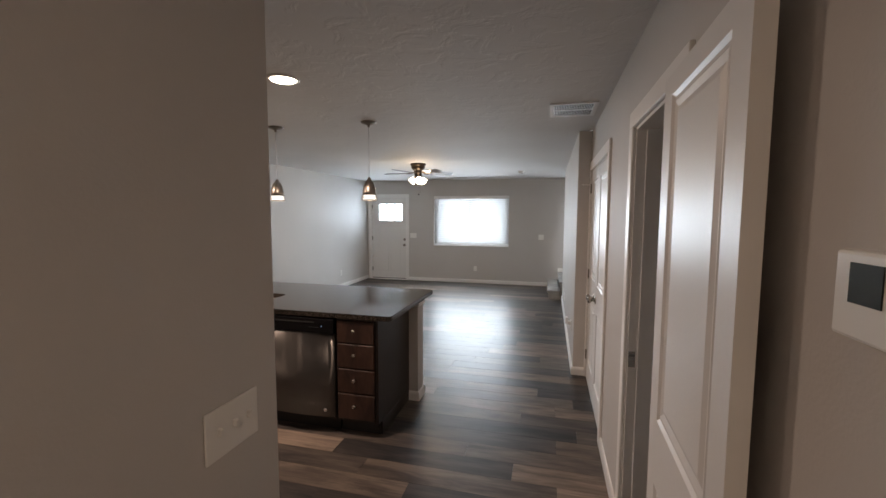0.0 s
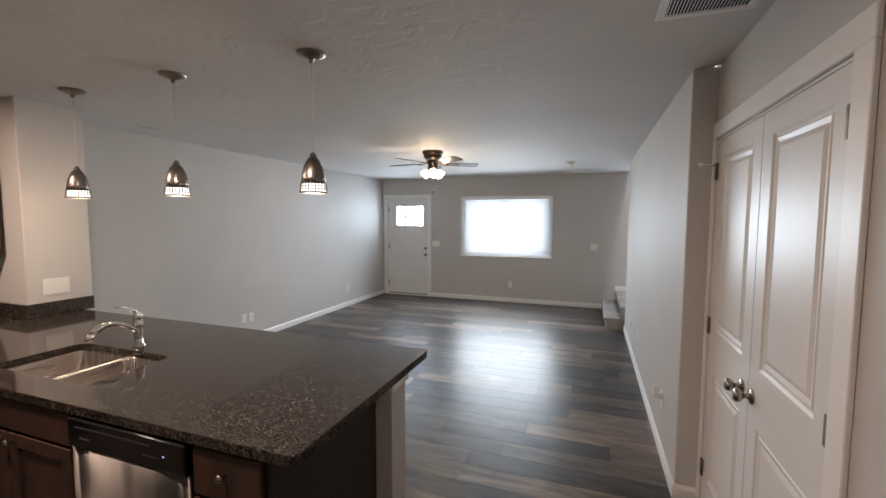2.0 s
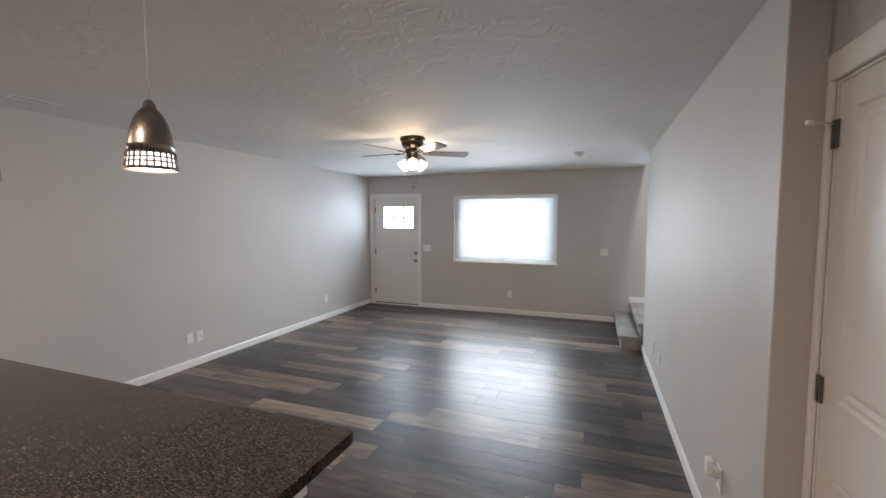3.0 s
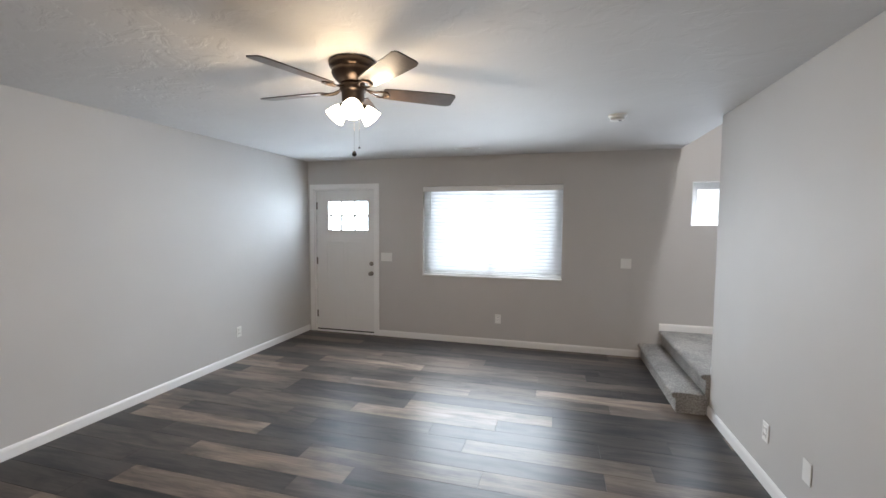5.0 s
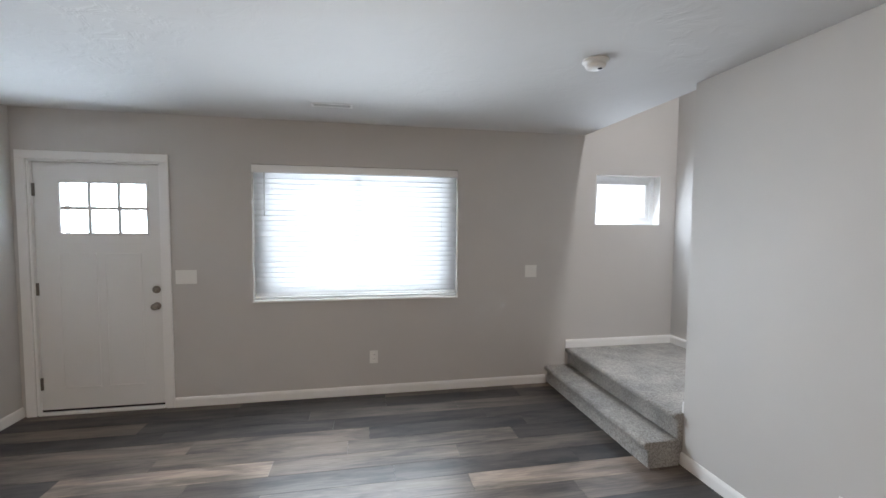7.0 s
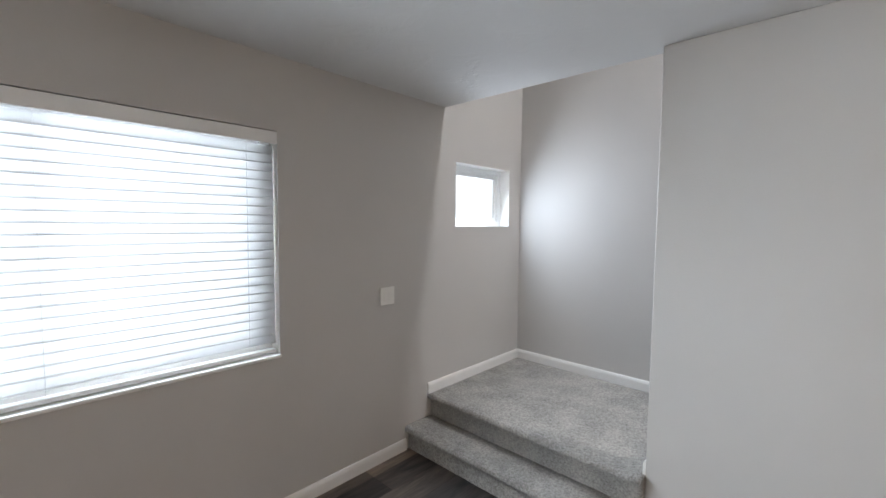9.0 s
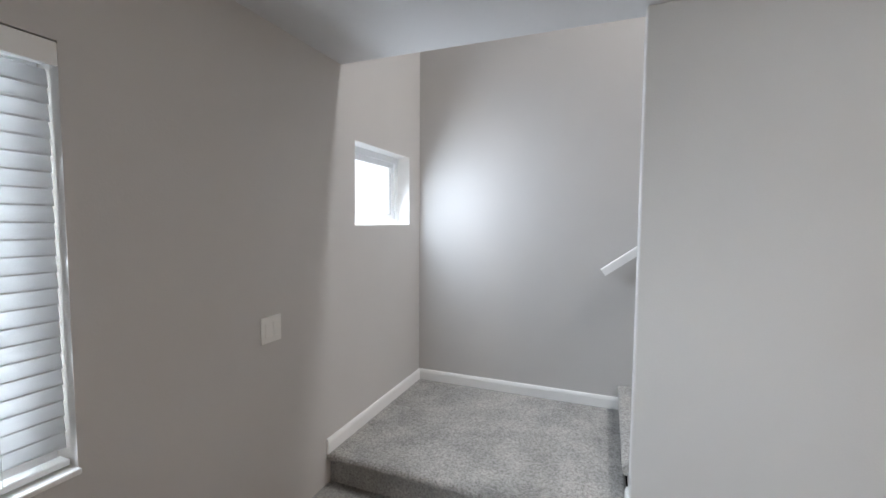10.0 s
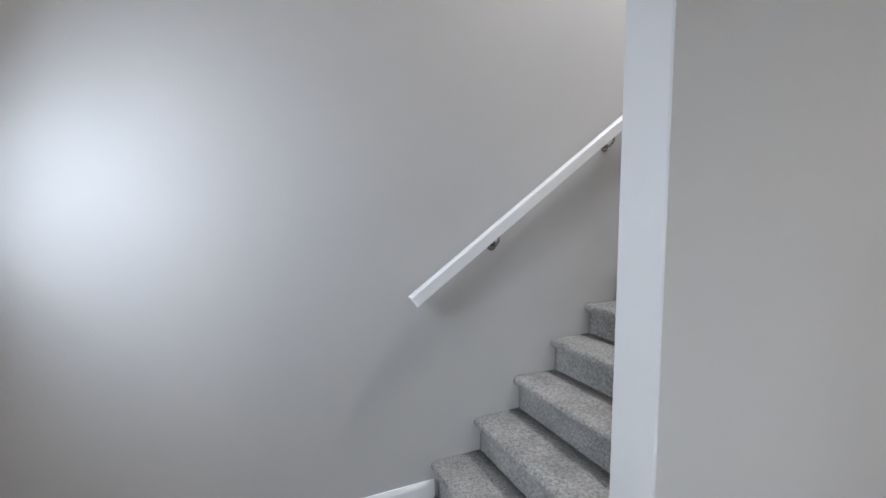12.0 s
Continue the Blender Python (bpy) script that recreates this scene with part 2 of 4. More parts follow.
def basis(axis):
    z = Vector(axis).normalized()
    x = z.orthogonal().normalized()
    return x, z.cross(x), z


def lathe(bm, profile, origin, axis=(0, 0, 1), n=24, smooth=True):
    """Turns (radius, height) pairs round an axis through origin."""
    x, y, z = basis(axis)
    o = Vector(origin)
    rings = []
    for r, h in profile:
        if r < 1e-5:
            rings.append([bm.verts.new(o + z * h)])
        else:
            rings.append([bm.verts.new(o + z * h + (x * math.cos(a) + y * math.sin(a)) * r) for a in (2 * math.pi * i / n for i in range(n))])
    for a, b in zip(rings, rings[1:]):
        for i in range(n):
            j = (i + 1) % n
            q = [a[0]] if len(a) == 1 else [a[i], a[j]]
            q += [b[0]] if len(b) == 1 else [b[j], b[i]]
            if len(q) > 2:
                bm.faces.new(q).smooth = smooth
    return bm


def rod(bm, p, q, r, n=10, r2=None):
    p, q = Vector(p), Vector(q)
    d = (q - p).length
    return lathe(bm, [(0, 0), (r, 0), (r2 or r, d), (0, d)], p, q - p, n)


def tube(bm, pts, r, n=10):
    """A tube through points, with round section; r may be a list."""
    pts = [Vector(p) for p in pts]
    rs = r if isinstance(r, (list, tuple)) else [r] * len(pts)
    rings = []
    up = None
    for i, p in enumerate(pts):
        d = (pts[min(i + 1, len(pts) - 1)] - pts[max(i - 1, 0)]).normalized()
        x = d.orthogonal().normalized() if up is None else (up - d * up.dot(d)).normalized()
        up = x
        y = d.cross(x)
        rings.append([bm.verts.new(p + (x * math.cos(a) + y * math.sin(a)) * rs[i]) for a in (2 * math.pi * j / n for j in range(n))])
    for a, b in zip(rings, rings[1:]):
        for i in range(n):
            bm.faces.new([a[i], a[(i + 1) % n], b[(i + 1) % n], b[i]]).smooth = True
    bm.faces.new(rings[0][::-1])
    bm.faces.new(rings[-1])
    return bm


def sheet(bm, us, vs, hole, at, depth, axis):
    """A slab cut by rectangular holes: us and vs are the cuts, hole(u, v) says where it is open. axis: the way of its thickness."""
    def place(u, v, w):
        return {"x": (w, u, v), "y": (u, w, v), "z": (u, v, w)}[axis]
    pts = {}

    def vert(i, j, k):
        if (i, j, k) not in pts:
            pts[i, j, k] = bm.verts.new(place(us[i], vs[j], at + depth * k))
        return pts[i, j, k]
    nu, nv = len(us) - 1, len(vs) - 1

    def solid(i, j):
        return 0 <= i < nu and 0 <= j < nv and not hole((us[i] + us[i + 1]) / 2, (vs[j] + vs[j + 1]) / 2)
    for i in range(nu):
        for j in range(nv):
            if not solid(i, j):
                continue
            for k in (0, 1):
                bm.faces.new([vert(i, j, k), vert(i + 1, j, k), vert(i + 1, j + 1, k), vert(i, j + 1, k)])
            for di, dj, a, b in ((-1, 0, (0, 0), (0, 1)), (1, 0, (1, 0), (1, 1)), (0, -1, (0, 0), (1, 0)), (0, 1, (0, 1), (1, 1))):
                if not solid(i + di, j + dj):
                    bm.faces.new([vert(i + a[0], j + a[1], 0), vert(i + b[0], j + b[1], 0), vert(i + b[0], j + b[1], 1), vert(i + a[0], j + a[1], 1)])
    bmesh.ops.recalc_face_normals(bm, faces=bm.faces)
    return bm


def holes_fn(holes):
    return lambda u, v: any(a < u < b and c < v < d for a, b, c, d in holes)


def slab_with(bm, u0, u1, v0, v1, holes, at, depth, axis):
    us = sorted({u0, u1, *[h[0] for h in holes], *[h[1] for h in holes]})
    vs = sorted({v0, v1, *[h[2] for h in holes], *[h[3] for h in holes]})
    return sheet(bm, us, vs, holes_fn(holes), at, depth, axis)


def outline(bm, loop, inner, z0, z1):
    """A flat plate of any outline, with inner openings, from z0 to z1."""
    edges = []
    for pts in (loop, *inner):
        vs = [bm.verts.new((x, y, z0)) for x, y in pts]
        edges += [bm.edges.new((a, b)) for a, b in zip(vs, vs[1:] + vs[:1])]
    got = bmesh.ops.triangle_fill(bm, edges=edges, use_beauty=True, use_dissolve=False)
    faces = [f for f in got["geom"] if isinstance(f, bmesh.types.BMFace)]
    up = bmesh.ops.extrude_face_region(bm, geom=faces)
    bmesh.ops.translate(bm, verts=[v for v in up["geom"] if isinstance(v, bmesh.types.BMVert)], vec=(0, 0, z1 - z0))
    bmesh.ops.recalc_face_normals(bm, faces=bm.faces)
    return bm


def rounded(x0, x1, y0, y1, r, n=5):
    out = []
    for cx, cy, a0 in ((x1 - r, y1 - r, 0), (x0 + r, y1 - r, 90), (x0 + r, y0 + r, 180), (x1 - r, y0 + r, 270)):
        out += [(cx + r * math.cos(radians(a0 + 90 * i / n)), cy + r * math.sin(radians(a0 + 90 * i / n))) for i in range(n + 1)]
    return out


def root_of(ob):
    while ob.parent:
        ob = ob.parent
    return ob


def mesh_of(name, bm, material):
    me = bpy.data.meshes.new(name)
    bm.to_mesh(me)
    bm.free()
    me.materials.append(material)
    return me


def part(name, bm, material, parent, label=""):
    """Links a bmesh, given in world places, as one mesh under a thing or a part."""
    me = mesh_of(name, bm, material)
    me.transform(root_of(parent).matrix_basis.inverted())
    ob = new(name, me)
    ob.parent = parent
    return tagged(ob, label=label)


def thing(name, at, label, category, group="", kind=""):
    ob = new(name)
    ob.empty_display_size = 0.1
    ob.matrix_basis = Matrix.Translation(at)
    return tagged(ob, label, category, group, kind)


def solid(name, bm, material, label="", category="", kind="structure", group=""):
    return tagged(new(name, mesh_of(name, bm, material)), label, category, group, kind)


def B():
    return bmesh.new()

# ---- the shell ----
CH = 2.44
XL, XR, XS, XW = -4.135, 0.70, 0.575, 1.70      # left wall, recess wall, living-room side wall, stair wall
YF, YE, YR, YB = 8.68, 7.186, 3.322, -3.2        # front wall, end of side wall, recess, back
TOP = 5.1

solid("subfloor", box(B(), XL - 0.2, XW + 0.15, YB - 0.2, YF + 0.2, -0.16, -0.012), BLACKM, "dark underlay beneath the vinyl planks", "floor")
DOOR1 = (-4.035, -3.095, 0.0, 2.045)
WIN1 = (-2.398, -0.60, 0.875, 2.06)
WIN2 = (0.80, 1.52, 1.567, 2.062)
solid("wall_front", slab_with(B(), XL - 0.16, XW + 0.12, 0.0, TOP, [DOOR1, WIN1, WIN2], YF, 0.16, "y"), WALL,
      "greige painted wall with door and window openings", "wall")
solid("wall_left", box(B(), XL - 0.16, XL, YB, YF, 0, CH + 0.3), WALL, "long greige painted living room wall", "wall")
solid("wall_stair", box(B(), XW, XW + 0.12, 3.3, YF, 0, TOP), WALL, "greige painted wall beside the carpeted stairs", "wall")
solid("wall_side", box(B(), XS, XS + 0.118, YR, YE, 0, CH - 0.001, 0.004), WALL, "greige partition wall ending beside the stairs", "wall")
solid("wall_side_upper", box(B(), XS + 0.004, XS + 0.118, 3.3, YF - 0.002, CH + 0.302, TOP), WALL, "upper floor wall above the stair opening", "wall")
PANTRY = (0.40, 1.145, 0.0, 2.04)
CLOSET = (2.04, 3.292, 0.0, 2.05)
solid("wall_right", slab_with(B(), YB, YR, 0.0, CH - 0.001, [PANTRY, CLOSET], XR, 0.115, "x"), WALL,
      "greige hall wall with pantry and closet openings", "wall")
solid("wall_recess", box(B(), XS + 0.118, XR + 0.9, YR, YR + 0.1, 0, CH - 0.002), WALL, "greige wall closing the closet", "wall")
solid("wall_hall", box(B(), -0.51, -0.390, YB, -0.067, 0, CH - 0.001, 0.004), WALL, "greige hall wall ending at the kitchen", "wall")
# unseen wall, its distance chosen to lessen bounce light on the base cabinets
solid("wall_kitchen_back", box(B(), XL, -0.512, -2.02, -1.90, 0, CH - 0.001), WALL, "unseen greige wall set back behind the kitchen", "wall")
solid("wall_back", box(B(), -0.39, XR, YB - 0.12, YB, 0, CH - 0.001), WALL, "greige wall at the end of the hall", "wall")
solid("wall_chase", box(B(), XL, -3.605, 2.405, 2.806, 0, CH - 0.001, 0.004), WALL, "greige boxed chase beside the kitchen counter", "wall")
solid("ceiling", slab_with(B(), XL - 0.16, XW + 0.12, YB - 0.1, YF, [(0.672, XW + 0.13, 3.3, YF + 1)], CH, 0.3, "z"), CEIL,
      "off-white knockdown textured ceiling", "ceiling")
solid("ceiling_stairwell", box(B(), XS, XW + 0.12, 3.2, YF + 0.16, TOP, TOP + 0.1), CEIL, "white ceiling high above the stairs", "ceiling")
solid("wall_stair_back", box(B(), XS, XW + 0.12, 3.2, 3.3, CH + 0.302, TOP), WALL, "greige upper wall at the head of the stairs", "wall")
# pantry and closet shells
solid("wall_pantry", slab_with(B(), 0.25, 1.64, 0, CH - 0.002, [], 1.55, 0.1, "x"), WALL, "greige pantry back wall", "wall")
solid("wall_pantry_near", box(B(), XR + 0.115, 1.55, 0.15, 0.25, 0, CH - 0.002), WALL, "greige pantry side wall", "wall")
solid("wall_pantry_far", box(B(), XR + 0.115, 1.55, 1.64, 1.74, 0, CH - 0.002), WALL, "greige pantry side wall", "wall")
solid("wall_closet_back", box(B(), 1.5, 1.6, 1.45, YR, 0, CH - 0.002), WALL, "greige closet back wall", "wall")
# bright overcast distance outside the windows, and ground
solid("backdrop", box(B(), -9, 9, 10.4, 10.45, -0.3, 6.0), HAZE, "plain bright overcast distance outside", "backdrop")
solid("ground", box(B(), -300, 300, -300, 300, -0.6, -0.3), plain("outdoor_ground", (0.20, 0.20, 0.17), 0.9), "pale ground outside the house", "ground")


def baseboard(p, q, normal, z=0.0, h=0.082, end0=0.0, end1=0.0):
    """A moulded white board along the foot of a wall, from p to q; normal: the way it faces."""
    p, q, n = Vector((*p, z)), Vector((*q, z)), Vector((*normal, 0))
    prof = [(0, 0), (0.014, 0), (0.014, h - 0.022), (0.011, h - 0.010), (0.006, h), (0, h)]
    bm = B()
    ends = [[bm.verts.new(o + n * a + Vector((0, 0, b))) for a, b in prof] for o in (p, q)]
    m = len(prof)
    for i in range(m):
        j = (i + 1) % m
        bm.faces.new([ends[0][i], ends[0][j], ends[1][j], ends[1][i]])
    bm.faces.new(ends[0][::-1])
    bm.faces.new(ends[1])
    bmesh.ops.recalc_face_normals(bm, faces=bm.faces)
    solid("baseboard", bm, TRIM, "white painted baseboard along the wall", "baseboard")


baseboard((XL, 2.806), (XL, YF), (1, 0))
baseboard((-3.028, YF), (0.30, YF), (0, -1))
baseboard((XS, YR), (XS, YE), (-1, 0))
baseboard((XS - 0.014, YR), (XR, YR), (0, -1))
baseboard((XR, 1.224), (XR, 1.953), (-1, 0))
baseboard((XR, YB), (XR, 0.321), (-1, 0))
baseboard((-0.39, YB), (-0.39, -0.067), (1, 0))
LZ, SZ = 0.338, 0.168
baseboard((0.512, YF), (XW, YF), (0, -1), LZ)
baseboard((XW, YF - 0.014), (XW, 7.20), (-1, 0), LZ)
baseboard((XS + 0.002, YE), (XS + 0.118, YE), (0, 1), LZ, 0.075)

# ---- carpeted stairs ----


def carpet_run(bm, prof, a0, a1, put, cuts):
    """Sweeps a stair profile (run, height) from a0 to a1 with fine uneven cuts."""
    rows = []
    for i in range(cuts + 1):
        a = a0 + (a1 - a0) * i / cuts
        row = []
        for u, z in prof:
            p = Vector(put(u, a, z))
            p += noise.noise_vector(p * 19.0) * 0.0028
            row.append(bm.verts.new(p))
        rows.append(row)
    for r, s in zip(rows, rows[1:]):
        for i in range(len(prof) - 1):
            bm.faces.new([r[i], r[i + 1], s[i + 1], s[i]]).smooth = True
    bm.faces.new(rows[0])
    bm.faces.new(rows[-1][::-1])
    bmesh.ops.recalc_face_normals(bm, faces=bm.faces)
    return bm


def step_profile(u0, u1, z0, z1, nose=0.028):
    """Riser with a soft rounded nosing, then the tread, as (run, height)."""
    r = 0.022
    out = [(u0, z0), (u0, z0 + (z1 - z0) * 0.4), (u0, z1 - 2.3 * r)]
    for i in range(7):
        a = radians(-90 + 180 * i / 6)
        out.append((u0 - nose * 0.55 - r * math.cos(a) * 0.9, z1 - r + r * math.sin(a)))
    k = max(2, int((u1 - u0) / 0.06))
    out += [(u0 + (u1 - u0) * i / k, z1) for i in range(k + 1)]
    return out


prof = [(0.325, 0.0)] + step_profile(0.325, 0.545, 0.002, SZ)[1:]
prof += [(0.545, 0.0)]
bm = carpet_run(B(), prof, YE - 0.012, YF - 0.001, lambda u, a, z: (u, a, z), 60)
stairs = thing("carpeted_stairs", (0.545, YE, 0), "grey carpeted stairs with soft rounded nosings turning at a landing", "stairs", kind="structure")
part("bottom_step", bm, CARPET, stairs)
prof = step_profile(0.545, XW, 0.0, LZ) + [(XW, 0.0)]
part("landing", carpet_run(B(), prof, YE + 0.001, YF - 0.001, lambda u, a, z: (u, a, z), 60), CARPET, stairs)
RISE, RUN = 0.166, 0.222
for i in range(13):
    y0 = 7.178 - RUN * i
    z1 = LZ + RISE * (i + 1)
    prof = step_profile(0.0, RUN, z1 - RISE - 0.02, z1) + [(RUN, z1 - RISE - 0.02)]
    part("step", carpet_run(B(), prof, XS + 0.119, XW - 0.001, lambda u, a, z: (a, y0 - u, z), 28), CARPET, stairs)

# handrail
rail = thing("handrail", (XW - 0.065, 7.30, 1.28), "white painted wooden handrail on metal brackets along the stair wall", "handrail")
slope = 0.735
p0 = Vector((XW - 0.065, 7.325, 1.268))
d = Vector((0, -1, slope)).normalized()
nrm = Vector((0, slope, 1)).normalized()
bm = B()
vs = []
for s in (0.0, 3.2):
    for a, b in ((-0.020, -0.026), (0.020, -0.026), (0.020, 0.020), (0.013, 0.026), (-0.013, 0.026), (-0.020, 0.020)):
        vs.append(bm.verts.new(p0 + d * s + Vector((a, 0, 0)) + nrm * b))
for i in range(6):
    bm.faces.new([vs[i], vs[(i + 1) % 6], vs[6 + (i + 1) % 6], vs[6 + i]])
bm.faces.new(vs[:6]), bm.faces.new(vs[6:])
bmesh.ops.recalc_face_normals(bm, faces=bm.faces)
part("rail", bm, TRIM, rail)
for s in (0.50, 1.35, 2.2, 3.0):
    c = p0 + d * s - nrm * 0.024
    bm = tube(B(), [c, c + Vector((0, 0, -0.030)), c + Vector((0.022, 0, -0.050)), c + Vector((0.063, 0, -0.052))], 0.006, 8)
    lathe(bm, [(0, 0), (0.026, 0), (0.026, 0.004), (0.012, 0.008), (0, 0.008)], c + Vector((0.0645, 0, -0.052)), (-1, 0, 0), 14)
    part("bracket", bm, NICKEL, rail, "satin metal bracket")

# ---- doors and casings ----


def casing(bm, side, at, u0, u1, top, w=0.072, t=0.016, face=-1, left=True, w1=None):
    """Flat white casing round an opening; side x or y: the wall's normal."""
    def put(a, b, z0, z1):
        w0, w1 = sorted((at, at + face * t))
        if side == "x":
            box(bm, w0, w1, a, b, z0, z1, 0.003)
        else:
            box(bm, a, b, w0, w1, z0, z1, 0.003)
    if left:
        put(u0 - w, u0, 0, top)
    w1 = w if w1 is None else w1
    put(u1, u1 + w1, 0, top)
    put(u0 - (w if left else 0), u1 + w1, top, top + w)
    return bm


def panel_slab(bm, W, H, T, panels, put):
    """A moulded slab door: (u, v, depth) to world by put; panels (u0, u1, v0, v1) are pressed in with a sloped moulding."""
    us = sorted({0, W, *[p[0] for p in panels], *[p[1] for p in panels]})
    vs = sorted({0, H, *[p[2] for p in panels], *[p[3] for p in panels]})
    hole = holes_fn(panels)
    V = {}

    def vert(u, v, d):
        key = (round(u, 4), round(v, 4), round(d, 4))
        if key not in V:
            V[key] = bm.verts.new(put(u, v, d))
        return V[key]

    def quad(a, b, c, e):
        bm.faces.new([vert(*a), vert(*b), vert(*c), vert(*e)])
    for d, side in ((0, 1), (T, -1)):
        for i in range(len(us) - 1):
            for j in range(len(vs) - 1):
                if not hole((us[i] + us[i + 1]) / 2, (vs[j] + vs[j + 1]) / 2):
                    quad((us[i], vs[j], d), (us[i + 1], vs[j], d), (us[i + 1], vs[j + 1], d), (us[i], vs[j + 1], d))
        for u0, u1, v0, v1 in panels:
            rings = [(0, 0), (0.010, 0.007), (0.018, 0.007), (0.024, 0.004), (0.042, 0.0085), (0.060, 0.003)]
            for (i0, d0), (i1, d1) in zip(rings, rings[1:]):
                o = [(u0 + i0, v0 + i0), (u1 - i0, v0 + i0), (u1 - i0, v1 - i0), (u0 + i0, v1 - i0)]
                n = [(u0 + i1, v0 + i1), (u1 - i1, v0 + i1), (u1 - i1, v1 - i1), (u0 + i1, v1 - i1)]
                for k in range(4):
                    m = (k + 1) % 4
                    quad((*o[k], d + side * d0), (*o[m], d + side * d0), (*n[m], d + side * d1), (*n[k], d + side * d1))
            i1, d1 = rings[-1]
            quad((u0 + i1, v0 + i1, d + side * d1), (u1 - i1, v0 + i1, d + side * d1), (u1 - i1, v1 - i1, d + side * d1), (u0 + i1, v1 - i1, d + side * d1))
    for a, b in (((0, 0), (W, 0)), ((W, 0), (W, H)), ((W, H), (0, H)), ((0, H), (0, 0))):
        line = [(u, v) for u in us for v in vs if (u, v) != a and (u, v) != b and (
            (a[0] == b[0] == u and min(a[1], b[1]) < v < max(a[1], b[1])) or (a[1] == b[1] == v and min(a[0], b[0]) < u < max(a[0], b[0])))]
        line.sort(key=lambda p: abs(p[0] - a[0]) + abs(p[1] - a[1]))
        seq = [a, *line, b]
        for p, q in zip(seq, seq[1:]):
            quad((*p, 0), (*q, 0), (*q, T), (*p, T))
    bmesh.ops.recalc_face_normals(bm, faces=bm.faces)
    return bm


def knob(parent, at, way, material=NICKEL, r=0.027):
    at, way = Vector(at), Vector(way)
    bm = lathe(B(), [(0, 0), (0.032, 0), (0.032, 0.004), (0.026, 0.008), (0.011, 0.010), (0.010, 0.028), (0.016, 0.034), (r, 0.044), (r, 0.055), (r * 0.8, 0.063), (0, 0.066)], at, way, 22)
    part("door_knob", bm, material, parent, "satin nickel round door knob")


def hinge(parent, at, n, size=0.089):
    x, y, z = at
    bm = rod(B(), (x, y, z - size / 2), (x, y, z + size / 2), 0.0065, 8)
    box(bm, x - 0.016 * abs(n[1]) - 0.004 * abs(n[0]), x + 0.016 * abs(n[1]) + 0.004 * abs(n[0]), y - 0.016 * abs(n[0]) - 0.004 * abs(n[1]), y + 0.016 * abs(n[0]) + 0.004 * abs(n[1]), z - size / 2, z + size / 2)
    part("hinge", bm, HINGE, parent, "dark satin metal hinge")


# front door
fd = thing("door_1", (-3.565, YF, 0), "closed white front door with a six-pane window at the top", "door", kind="structure")
lx0, lx1, lz0, lz1 = -3.828, -3.217, 1.470, 1.868
pw, ph, mt = (lx1 - lx0 - 0.052) / 3, (lz1 - lz0 - 0.026) / 2, 0.026
lites = [(lx0 + i * (pw + mt), lx0 + i * (pw + mt) + pw, lz0 + j * (ph + mt), lz0 + j * (ph + mt) + ph) for i in range(3) for j in range(2)]
bm = slab_with(B(), -4.016, -3.112, 0.028, 2.03, lites, 8.712, 0.045, "y")
slab = part("door_slab", bm, DOORW, fd)
for u0, u1, v0, v1 in lites:
    part("pane", box(B(), u0 + 0.001, u1 - 0.001, 8.732, 8.738, v0 + 0.001, v1 - 0.001), GLASS, slab, "clear glass pane").visible_shadow = False
for u0, u1 in ((-3.86, -3.59), (-3.535, -3.265)):
    bm = B()
    for a, b, c, e in ((u0, u1, 1.290, 1.304), (u0, u1, 0.20, 0.214), (u0, u0 + 0.010, 0.214, 1.290), (u1 - 0.010, u1, 0.214, 1.290)):
        box(bm, a, b, 8.7030 if b - a > 0.05 else 8.7085, 8.714, c, e, 0.002)
    part("panel_bead", bm, DOORW, slab)
bm = B()
for a, b, c, e in ((lx0 - 0.022, lx1 + 0.022, lz1, lz1 + 0.022), (lx0 - 0.022, lx1 + 0.022, lz0 - 0.022, lz0), (lx0 - 0.022, lx0, lz0, lz1), (lx1, lx1 + 0.022, lz0, lz1)):
    box(bm, a, b, 8.704, 8.7125, c, e, 0.003)
part("window_bead", bm, DOORW, slab)
bm = B()
box(bm, -4.036, -4.018, YF + 0.002, YF + 0.15, 0, 2.044), box(bm, -3.110, -3.094, YF + 0.002, YF + 0.15, 0, 2.044), box(bm, -4.036, -3.094, YF + 0.002, YF + 0.15, 2.032, 2.05)
box(bm, -4.018, -4.003, 8.76, 8.80, 0, 2.03), box(bm, -3.125, -3.11, 8.76, 8.80, 0, 2.03), box(bm, -4.003, -3.125, 8.76, 8.80, 2.015, 2.03)
part("door_frame", bm, TRIM, fd)
bm = casing(B(), "y", YF, -4.035, -3.095, 2.045, 0.066, 0.016, -1)
part("casing", bm, TRIM, fd)
part("threshold", box(B(), -4.02, -3.108, YF - 0.012, YF + 0.15, 0.0, 0.018, 0.003), TRIM, fd, "pale door threshold")
part("door_sweep", box(B(), -4.016, -3.112, 8.708, 8.75, 0.0185, 0.034), BLACKM, fd, "black rubber sweep")
knob(slab, (-3.16, 8.712, 0.862), (0, -1, 0), SHADE)
bm = lathe(B(), [(0, 0), (0.031, 0), (0.031, 0.008), (0.024, 0.012), (0.020, 0.024), (0, 0.025)], (-3.16, 8.712, 1.0), (0, -1, 0), 22)
box(bm, -3.166, -3.154, 8.672, 8.69, 0.986, 1.014, 0.002)
part("deadbolt", bm, SHADE, slab, "satin nickel deadbolt")
for z in (0.25, 1.02, 1.81):
    hinge(slab, (-4.017, 8.706, z), (0, -1, 0), 0.10)

